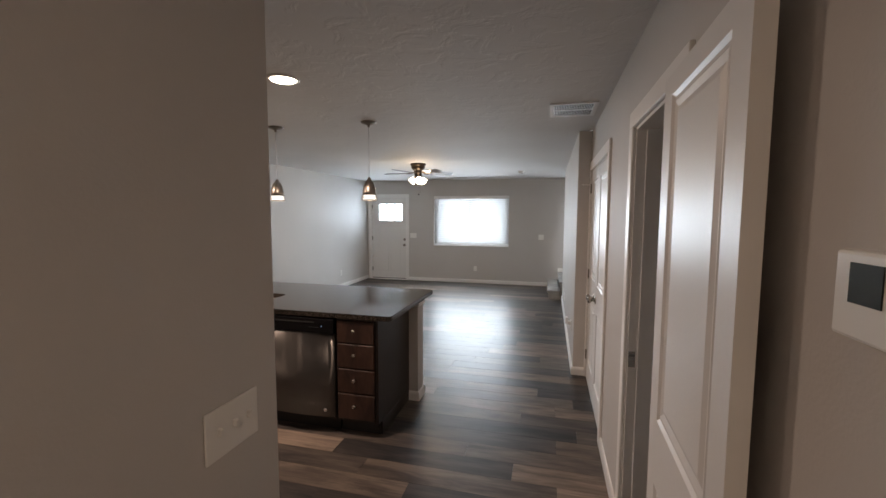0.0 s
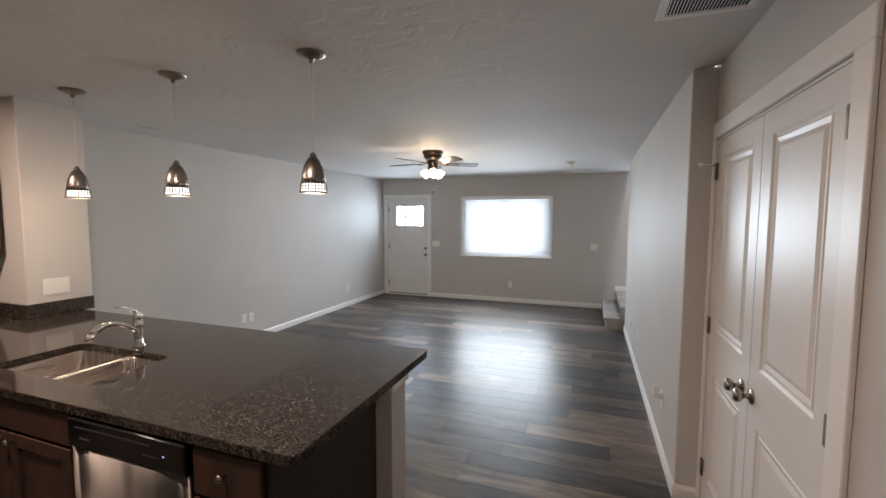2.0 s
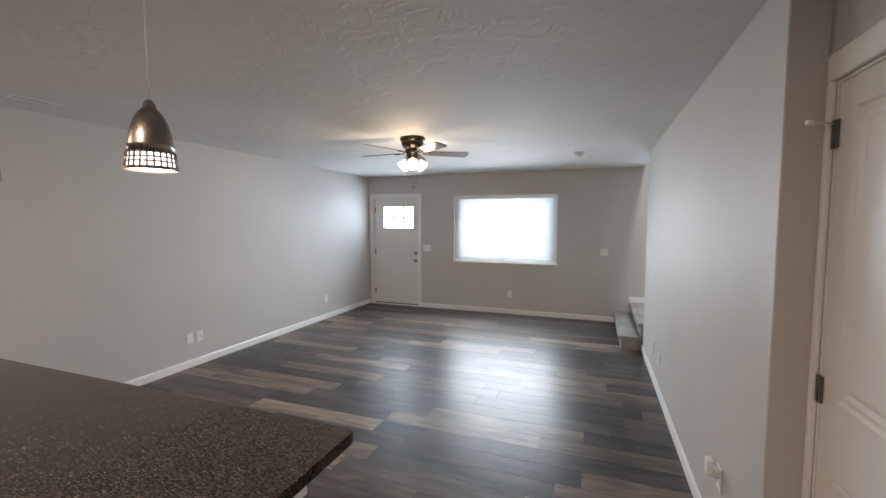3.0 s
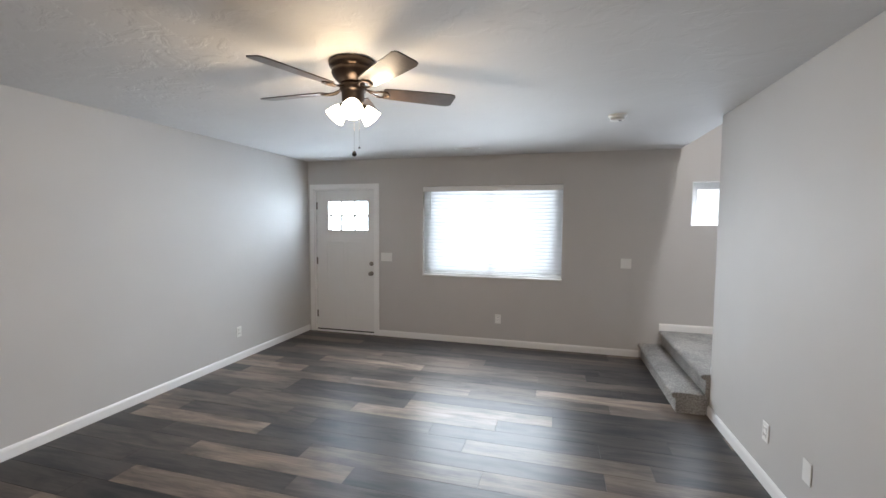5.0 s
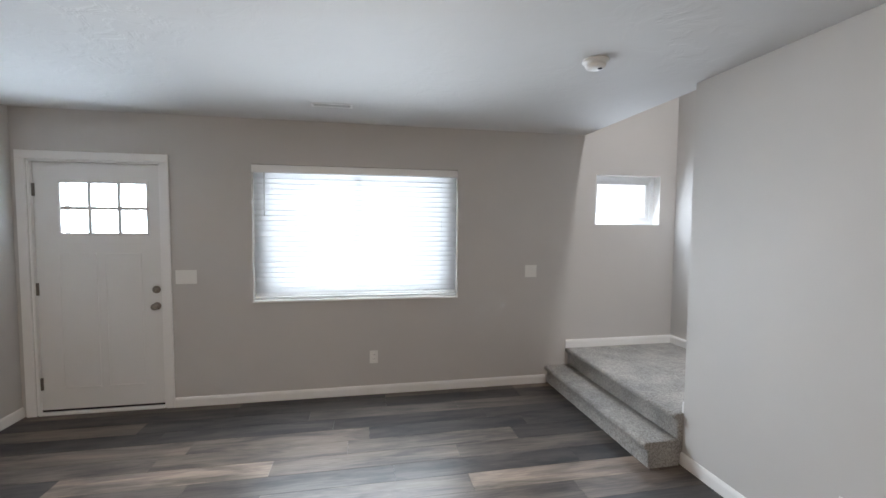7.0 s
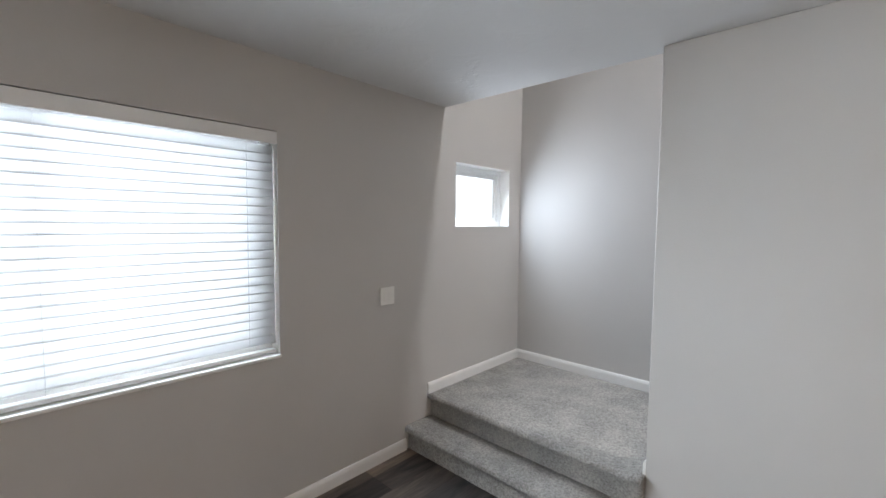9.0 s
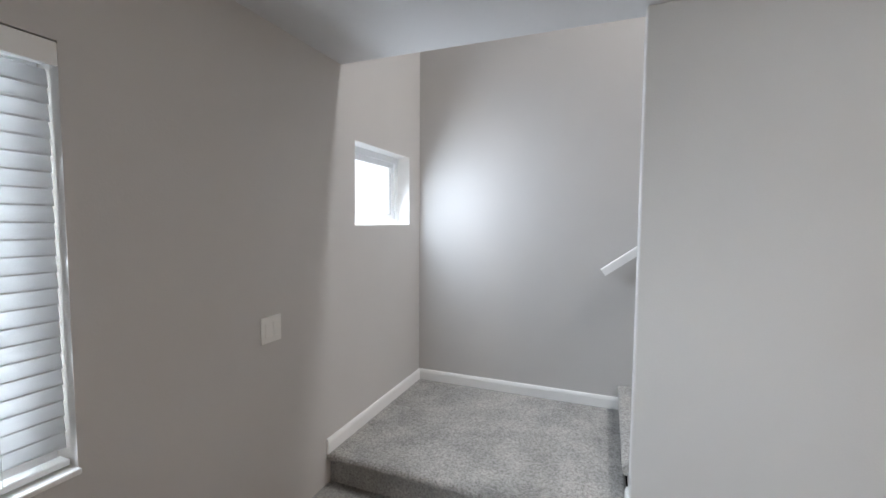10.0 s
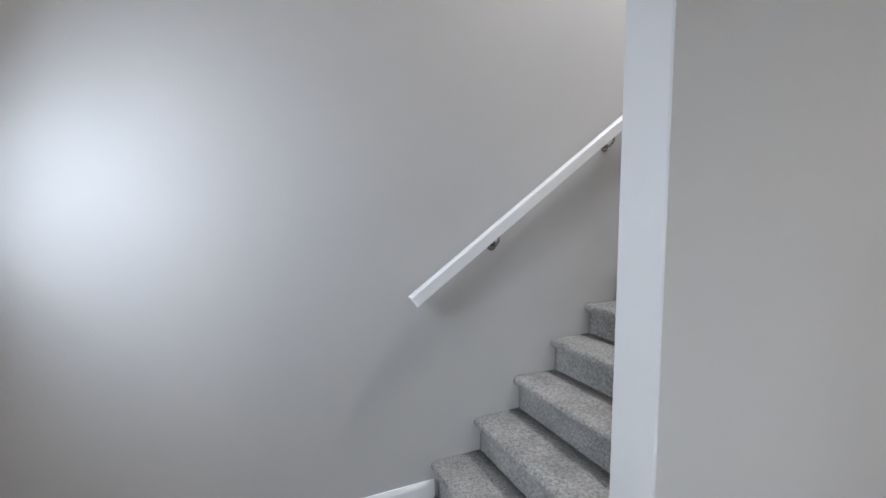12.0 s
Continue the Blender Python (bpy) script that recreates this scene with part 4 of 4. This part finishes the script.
def pendant(x):
    y = 2.462
    t = thing("pendant_light", (x, y, CH), "lit brushed-nickel cone pendant with a pierced lower band", "pendant light", "pendants over the counter")
    part("canopy", lathe(B(), [(0, 0), (0.070, 0), (0.071, 0.006), (0.060, 0.014), (0.030, 0.024), (0.012, 0.030), (0.010, 0.046), (0, 0.048)], (x, y, CH - 0.0005), (0, 0, -1), 28), SHADE, t)
    part("cord", rod(B(), (x, y, 1.945), (x, y, CH - 0.04), 0.0028, 8), CORD, t, "thin pale cord")
    # cap and solid cone
    prof = [(0.0, 1.956), (0.008, 1.954), (0.013, 1.948), (0.0165, 1.940), (0.017, 1.931), (0.023, 1.926), (0.032, 1.915), (0.042, 1.896), (0.050, 1.873), (0.0555, 1.848), (0.059, 1.824), (0.0612, 1.800)]
    shade = part("shade", lathe(B(), [(r, z - 1.956) for r, z in prof] + [(0.0592, 1.800 - 1.956), (0.0535, 1.848 - 1.956), (0.029, 1.908 - 1.956)], (x, y, 1.956), (0, 0, 1), 32), SHADE, t)
    # pierced band: rings and uprights
    bm = B()
    n = 24
    for z, h in ((1.7985, 0.0025), (1.7845, 0.0024), (1.7715, 0.0024), (1.7535, 0.0048)):
        r = 0.0612 + (1.800 - z) * 0.11
        lathe(bm, [(r, -h), (r + 0.0014, -h), (r + 0.0014, h), (r, h), (r, -h)], (x, y, z), (0, 0, 1), 32)
    for i in range(n):
        a = 2 * math.pi * i / n
        ca, sa = math.cos(a), math.sin(a)
        rod(bm, (x + 0.0618 * ca, y + 0.0618 * sa, 1.799), (x + 0.0668 * ca, y + 0.0668 * sa, 1.752), 0.0030, 5)
    part("pierced_band", bm, SHADE, shade)
    part("diffuser", lathe(B(), [(0.0565, 1.798), (0.0620, 1.755), (0.058, 1.752), (0, 1.752)], (x, y, 0), (0, 0, 1), 28), PENDLIT, t, "glowing frosted glass")
    return t


for x in (-1.258, -2.205, -3.094):
    pendant(x)
    point_lamp("pendant_glow", (x, y := 2.462, 1.70), 1.7, (1.0, 0.76, 0.52), 0.05)

# the third, at y -2.3, is unseen: added to fill the hall
for x, y in ((-1.262, 1.248), (-3.19, 1.33), (0.56, -2.3)):
    t = thing("recessed_light", (x, y, CH), "lit round white recessed ceiling light", "ceiling light", "recessed lights")
    part("trim_ring", lathe(B(), [(0.075, 0.0005), (0.098, 0.0005), (0.096, 0.006), (0.082, 0.012), (0.076, 0.008)], (x, y, CH), (0, 0, -1), 36), TRIM, t)
    part("diffuser", lathe(B(), [(0.0765, 0.006), (0.062, 0.015), (0.035, 0.021), (0, 0.023)], (x, y, CH), (0, 0, -1), 30), CANLIT, t, "glowing diffuser")
    lamp = area_lamp("recessed_glow", (x, y, CH - 0.03), (x, y, 0), 0.14, 0.14, (11.5 if x > -2 else 17.0) if y > 0 else 4.6, WARM if y > 0 else (1.0, 0.70, 0.49))
    lamp.data.shape = "DISK"

# unseen disc and lamp added high over the stairs to fill the stairwell
t = thing("stairwell_fill_light", (1.05, 5.6, TOP), "unseen round fill light added above the stairs", "ceiling light")
part("trim_ring", lathe(B(), [(0.195, 0.0005), (0.215, 0.0005), (0.215, 0.03), (0.195, 0.03)], (1.05, 5.6, TOP), (0, 0, -1), 36), TRIM, t)
part("diffuser", lathe(B(), [(0.195, 0.02), (0.15, 0.06), (0.08, 0.085), (0, 0.09)], (1.05, 5.6, TOP), (0, 0, -1), 30), CANLIT, t, "glowing diffuser")
area_lamp("stairwell_fill", (1.05, 5.6, TOP - 0.1), (1.05, 5.6, 0), 0.42, 0.42, 38, (0.93, 0.955, 1.0)).data.shape = "DISK"

# return air grille
rg = thing("return_grille", (0.51, 2.39, CH), "white slatted return air grille in the ceiling", "air vent")
gx0, gx1, gy0, gy1 = 0.297, 0.642, 2.212, 2.632
bm = B()
for q in ((gx0, gx1, gy0, gy0 + 0.03), (gx0, gx1, gy1 - 0.03, gy1), (gx0, gx0 + 0.03, gy0 + 0.03, gy1 - 0.03), (gx1 - 0.03, gx1, gy0 + 0.03, gy1 - 0.03)):
    box(bm, *q, CH - 0.010, CH - 0.0005, 0.002)
part("frame", bm, TRIM, rg)
# no opening here: a black plate paints the shade between the slats
part("backing", box(B(), gx0 + 0.03, gx1 - 0.03, gy0 + 0.03, gy1 - 0.03, CH - 0.0025, CH - 0.0008), BLACKM, rg, "black plate giving the shade behind the slats")
part("rail", box(B(), gx0 + 0.03, gx1 - 0.03, (gy0 + gy1) / 2 - 0.004, (gy0 + gy1) / 2 + 0.004, CH - 0.010, CH - 0.003), TRIM, rg)
n = 24
bm = B()
box(bm, -0.0009, 0.0009, -0.179, 0.179, -0.0042, 0.0042)
bmesh.ops.rotate(bm, verts=bm.verts, cent=(0, 0, 0), matrix=Matrix.Rotation(radians(30), 3, "Y"))
me = mesh_of("slat", bm, TRIM)
inv = rg.matrix_basis.inverted()
for i in range(n):
    s = new("slat", me)
    s.parent = rg
    s.matrix_basis = inv @ Matrix.Translation((gx0 + 0.036 + (gx1 - gx0 - 0.072) * i / (n - 1), (gy0 + gy1) / 2, CH - 0.0066))


def register(x, y, along, w=0.30, h=0.10):
    t = thing("ceiling_register", (x, y, CH), "white metal supply register in the ceiling", "air vent", "ceiling registers")
    a, b = (w / 2, h / 2) if along == "x" else (h / 2, w / 2)
    bm = B()
    k = 0.016
    for q in ((x - a, x + a, y - b, y - b + k), (x - a, x + a, y + b - k, y + b), (x - a, x - a + k, y - b + k, y + b - k), (x + a - k, x + a, y - b + k, y + b - k)):
        box(bm, *q, CH - 0.0035, CH - 0.0005, 0.001)
    part("frame", bm, TRIM, t)
    # black plate on the uncut ceiling, coloured as the duct's shade
    part("backing", box(B(), x - a + k, x + a - k, y - b + k, y + b - k, CH - 0.0016, CH - 0.0008), BLACKM, t, "black plate giving the shade of the duct")
    for i in range(5):
        f = -1 + (2 * i + 1) / 5
        if along == "x":
            yy = y + f * (b - k)
            part("blade", box(B(), x - a + k, x + a - k, yy - 0.0035, yy + 0.0012, CH - 0.0032, CH - 0.0018), TRIM, t)
        else:
            xx = x + f * (a - k)
            part("blade", box(B(), xx - 0.0008, xx + 0.0008, y - b + k, y + b - k, CH - 0.0032, CH - 0.0018), TRIM, t)


register(-3.74, 3.40, "y")
register(-1.69, 8.15, "x")

# smoke alarm
sm = thing("smoke_alarm", (-0.228, 6.985, CH), "round white smoke alarm on the ceiling", "smoke alarm")
part("base", lathe(B(), [(0, 0.0005), (0.070, 0.0005), (0.070, 0.010), (0.060, 0.014)], (-0.228, 6.985, CH), (0, 0, -1), 32), PLATE, sm)
part("cover", lathe(B(), [(0.060, 0.012), (0.058, 0.020), (0.052, 0.021), (0.050, 0.026), (0.054, 0.028), (0.050, 0.040), (0.035, 0.046), (0, 0.047)], (-0.228, 6.985, CH), (0, 0, -1), 32), PLATE, sm)
part("test_button", lathe(B(), [(0.012, 0.045), (0.012, 0.049), (0, 0.0495)], (-0.21, 6.97, CH), (0, 0, -1), 14), GREYG, sm)

# ceiling fan
FXC, FYC = -1.768, 5.482
fan = thing("ceiling_fan", (FXC, FYC, CH), "dark bronze flush-mount ceiling fan with three lit glass shades", "ceiling fan")
part("motor_housing", lathe(B(), [(0, 0.0005), (0.121, 0.0005), (0.127, 0.006), (0.127, 0.026), (0.122, 0.036), (0.113, 0.041), (0.110, 0.046), (0.114, 0.053), (0.114, 0.064), (0.108, 0.078), (0.097, 0.092), (0.083, 0.106), (0.070, 0.114), (0.064, 0.118), (0, 0.118)], (FXC, FYC, CH), (0, 0, -1), 44), BRONZE, fan)
part("switch_housing", lathe(B(), [(0.066, 0.117), (0.072, 0.122), (0.073, 0.150), (0.066, 0.158), (0.062, 0.164), (0.060, 0.208), (0.054, 0.224), (0.035, 0.236), (0, 0.239)], (FXC, FYC, CH), (0, 0, -1), 36), BRONZE, fan)
ZB = CH - 0.158
for k in range(5):
    a = radians(-111 + 72 * k)
    bm = B()
    L0, L1 = 0.165, 0.578
    prof = [(L0, 0.045), (L0 + 0.012, 0.052), (0.30, 0.060), (0.45, 0.066), (L1 - 0.03, 0.068), (L1 - 0.008, 0.060), (L1, 0.045)]
    side = [(u, w) for u, w in prof] + [(u, -w) for u, w in reversed(prof)]
    up = [bm.verts.new((u, w, 0.0030)) for u, w in side]
    dn = [bm.verts.new((u, w, -0.0030)) for u, w in side]
    bm.faces.new(up), bm.faces.new(dn[::-1])
    for i in range(len(side)):
        j = (i + 1) % len(side)
        bm.faces.new([up[i], dn[i], dn[j], up[j]])
    M = Matrix.Translation((FXC, FYC, ZB + 0.008)) @ Matrix.Rotation(a, 4, "Z") @ Matrix.Rotation(radians(-12), 4, "X")
    bmesh.ops.transform(bm, matrix=M, verts=bm.verts)
    bmesh.ops.recalc_face_normals(bm, faces=bm.faces)
    blade = part("blade", bm, BLADE, fan)
    bm = B()
    loop = [(0.055, 0, 0.016), (0.085, 0.004, 0.006), (0.115, 0.018, -0.006), (0.150, 0.030, -0.008), (0.185, 0.026, -0.0065), (0.200, 0.0, -0.006), (0.185, -0.026, -0.0065), (0.150, -0.030, -0.008), (0.115, -0.018, -0.006), (0.085, -0.004, 0.006)]
    tube(bm, loop + [loop[0]], 0.0055, 8)
    lathe(bm, [(0, 0), (0.007, 0), (0.006, 0.004), (0, 0.005)], (0.178, 0.018, -0.005), (0, 0, -1), 10)
    lathe(bm, [(0, 0), (0.007, 0), (0.006, 0.004), (0, 0.005)], (0.178, -0.018, -0.005), (0, 0, -1), 10)
    bmesh.ops.transform(bm, matrix=M, verts=bm.verts)
    part("blade_iron", bm, BRONZE, blade, "dark bronze scrolled blade bracket")
for k, ang in enumerate((-65, 55, 175)):
    a = radians(ang)
    out = Vector((math.cos(a), math.sin(a), 0))
    ax = (out * 0.76 + Vector((0, 0, -0.65))).normalized()
    s = Vector((FXC, FYC, CH - 0.212)) + out * 0.035
    holder = part("lamp_arm", lathe(B(), [(0, -0.01), (0.016, -0.01), (0.018, 0.018), (0.026, 0.026), (0.028, 0.042), (0.022, 0.044)], s, ax, 20), BRONZE, fan)
    shade = part("shade", lathe(B(), [(0.023, 0.034), (0.032, 0.044), (0.042, 0.062), (0.047, 0.080), (0.050, 0.098), (0.057, 0.114), (0.0555, 0.1145), (0.048, 0.098), (0.040, 0.062), (0.024, 0.042)], s, ax, 28), BULB, fan, "glowing frosted tulip glass shade")
    part("bulb", lathe(B(), [(0, 0.10), (0.020, 0.094), (0.029, 0.075), (0.024, 0.055), (0.012, 0.040), (0, 0.038)], s, ax, 16), BULB, shade, "lit bulb")
    point_lamp("fan_bulb_glow", s + ax * 0.14, 3.3, (1.0, 0.74, 0.47), 0.05)
for dx, dy, z, rr in ((0.016, -0.02, 1.944, 0.014), (0.030, 0.012, 1.982, 0.006)):
    x, y = FXC + dx, FYC + dy
    c = part("pull_chain", rod(B(), (x, y, z), (x, y, CH - 0.230), 0.0007, 6), NICKEL, fan)
    part("chain_fob", lathe(B(), [(0, -rr), (rr * 0.7, -rr * 0.7), (rr, 0), (rr * 0.7, rr * 0.7), (rr * 0.2, rr * 1.3), (0, rr * 1.3)], (x, y, z), (0, 0, 1), 14), BLACK, c, "black round pull")

# ---- plates on the walls ----


def wall_plate(at, normal, w, h, kind, label, category):
    """kind: a string of devices from left to right: r rocker, t toggle, o outlet, b blank, j jack."""
    t = thing("wall_plate" if kind == "b" else ("outlet" if "o" in kind else "light_switch"), at, label, category)
    n = Vector(normal)
    u = Vector((0, 0, 1)).cross(n)
    M = Matrix((( u.x, n.x, 0, at[0]), (u.y, n.y, 0, at[1]), (0, 0, 1, at[2]), (0, 0, 0, 1)))

    def put(bm):
        bmesh.ops.transform(bm, matrix=M, verts=bm.verts)
        bmesh.ops.recalc_face_normals(bm, faces=bm.faces)
        return bm
    body = part("plate", put(box(B(), -w / 2, w / 2, 0.0003, 0.006, -h / 2, h / 2, 0.003, 2)), PLATE, t)
    m = len(kind)
    for i, c in enumerate(kind):
        x = (i - (m - 1) / 2) * 0.046
        if c == "r":
            part("rocker", put(box(B(), x - 0.016, x + 0.016, 0.0055, 0.0085, -0.033, 0.033, 0.0015)), PLATE, t)
        elif c == "t":
            part("toggle", put(box(B(), x - 0.005, x + 0.005, 0.0055, 0.017, -0.004, 0.013, 0.002)), PLATE, t)
        elif c == "o":
            for dz in (-0.020, 0.020):
                f = part("socket", put(box(B(), x - 0.017, x + 0.017, 0.0055, 0.0078, dz - 0.014, dz + 0.014, 0.004)), PLATE, t)
                bm = B()
                for dx in (-0.0065, 0.0065):
                    box(bm, x + dx - 0.0012, x + dx + 0.0012, 0.0076, 0.0082, dz - 0.001, dz + 0.007)
                part("slot", put(bm), BLACKM, f)
        elif c == "j":
            bm = put(lathe(B(), [(0, 0.004), (0.0055, 0.004), (0.0055, 0.014), (0, 0.014)], (x, 0, 0), (0, 1, 0), 12))
            part("cable_jack", bm, HINGE, t, "threaded metal cable jack")
    return t


wall_plate((-1.377, YF, 0.345), (0, -1, 0), 0.074, 0.117, "o", "white duplex outlet on the wall below the window", "outlet")
wall_plate((0.130, YF, 1.112), (0, -1, 0), 0.117, 0.117, "rr", "white double light switch beside the stairs", "light switch")
wall_plate((-2.920, YF, 1.105), (0, -1, 0), 0.163, 0.117, "rrr", "white triple light switch beside the front door", "light switch")
wall_plate((XL, 4.825, 0.318), (1, 0, 0), 0.076, 0.117, "b", "white blank cover plate low on the wall", "wall plate")
wall_plate((XL, 4.945, 0.318), (1, 0, 0), 0.076, 0.117, "j", "white cable jack plate low on the wall", "wall plate")
wall_plate((XL, 7.27, 0.325), (1, 0, 0), 0.074, 0.117, "o", "white duplex outlet low on the long wall", "outlet")
wall_plate((XS, 6.245, 0.325), (-1, 0, 0), 0.074, 0.117, "o", "white duplex outlet low on the partition wall", "outlet")
wall_plate((XS, 5.815, 0.328), (-1, 0, 0), 0.074, 0.117, "b", "white blank cover plate low on the partition", "wall plate")
o = wall_plate((XS, 3.83, 0.38), (-1, 0, 0), 0.074, 0.117, "o", "white duplex outlet with a plug-in unit", "outlet")
fr = thing("night_light", (XS - 0.008, 3.83, 0.40), "small white plug-in night light in a wall outlet", "night light")
part("base", box(B(), XS - 0.034, XS - 0.0085, 3.808, 3.852, 0.385, 0.425, 0.006, 2), PLATE, fr)
part("lens", box(B(), XS - 0.062, XS - 0.0345, 3.804, 3.856, 0.395, 0.470, 0.006, 2), PLATE, fr, "pale cream lens")
wall_plate((-3.605, 2.575, 1.123), (1, 0, 0), 0.163, 0.117, "rrr", "white triple switch plate above the kitchen counter", "light switch")
wall_plate((XL, 2.0, 1.135), (1, 0, 0), 0.074, 0.117, "o", "white outlet above the counter backsplash", "outlet")
wall_plate((-0.39, -0.235, 1.14), (1, 0, 0), 0.165, 0.117, "ttt", "white triple toggle switch at the kitchen entry", "light switch")
th = thing("thermostat", (XR, -0.455, 1.54), "white thermostat with a dark screen on the hall wall", "thermostat")
part("case", box(B(), XR - 0.026, XR - 0.0005, -0.514, -0.377, 1.479, 1.587, 0.005, 2), PLATE, th)
part("screen", box(B(), XR - 0.0275, XR - 0.0255, -0.461, -0.407, 1.524, 1.573, 0.0005), SCREEN, th, "dark display")

# ---- vinyl plank floor ----
floor = thing("floor", (-1.7, 3.0, -0.012), "grey-brown vinyl plank floor with matte sheen", "floor", kind="structure")
PWD, PLN = 0.1785, 1.22


def plank_mesh(w):
    bm = B()
    box(bm, -w / 2 + 0.0007, w / 2 - 0.0007, -PWD / 2 + 0.0007, PWD / 2 - 0.0007, -0.008, 0.0)
    top = [e for e in bm.edges if all(v.co.z > -0.001 for v in e.verts)]
    bmesh.ops.bevel(bm, geom=top, offset=0.0004, segments=1, affect="EDGES")
    return mesh_of("plank", bm, PLANK)


rng = random.Random(7)
meshes = {}
finv = floor.matrix_basis.inverted()
pieces = []
row = 0
y = YB
while y < YF:
    x = XL - rng.choice((0.0, 0.2, 0.35, 0.5, 0.62, 0.8, 0.95, 1.1))
    end = XR if y < YR else XS
    if y > YE - 0.2:
        end = 0.56
    while x < end + 0.1:
        a, b = max(x, XL), min(x + PLN, end + 0.12)
        if b - a > 0.03:
            pieces.append((round(a, 3), round(b, 3), y + PWD / 2))
        x += PLN
    y += PWD
near = [p for p in pieces if p[2] > 1.0][:300]
rest = [p for p in pieces if p[2] <= 1.0]
for a, b, yc in near:
    w = round(b - a, 3)
    if w not in meshes:
        meshes[w] = plank_mesh(w)
    o = new("plank", meshes[w])
    o.parent = floor
    o.matrix_basis = finv @ Matrix.Translation(((a + b) / 2, yc, 0))
bm = B()
for a, b, yc in rest:
    box(bm, a + 0.0006, b - 0.0006, yc - PWD / 2 + 0.0006, yc + PWD / 2 - 0.0006, -0.008, -0.0004)
tagged(part("hall_planks", bm, PLANK, floor), kind="stuff")
solid("floor_pantry", box(B(), XR + 0.12, 1.6, 0.15, 1.74, -0.010, -0.001), PLANK, "dark vinyl floor in the pantry", "floor")
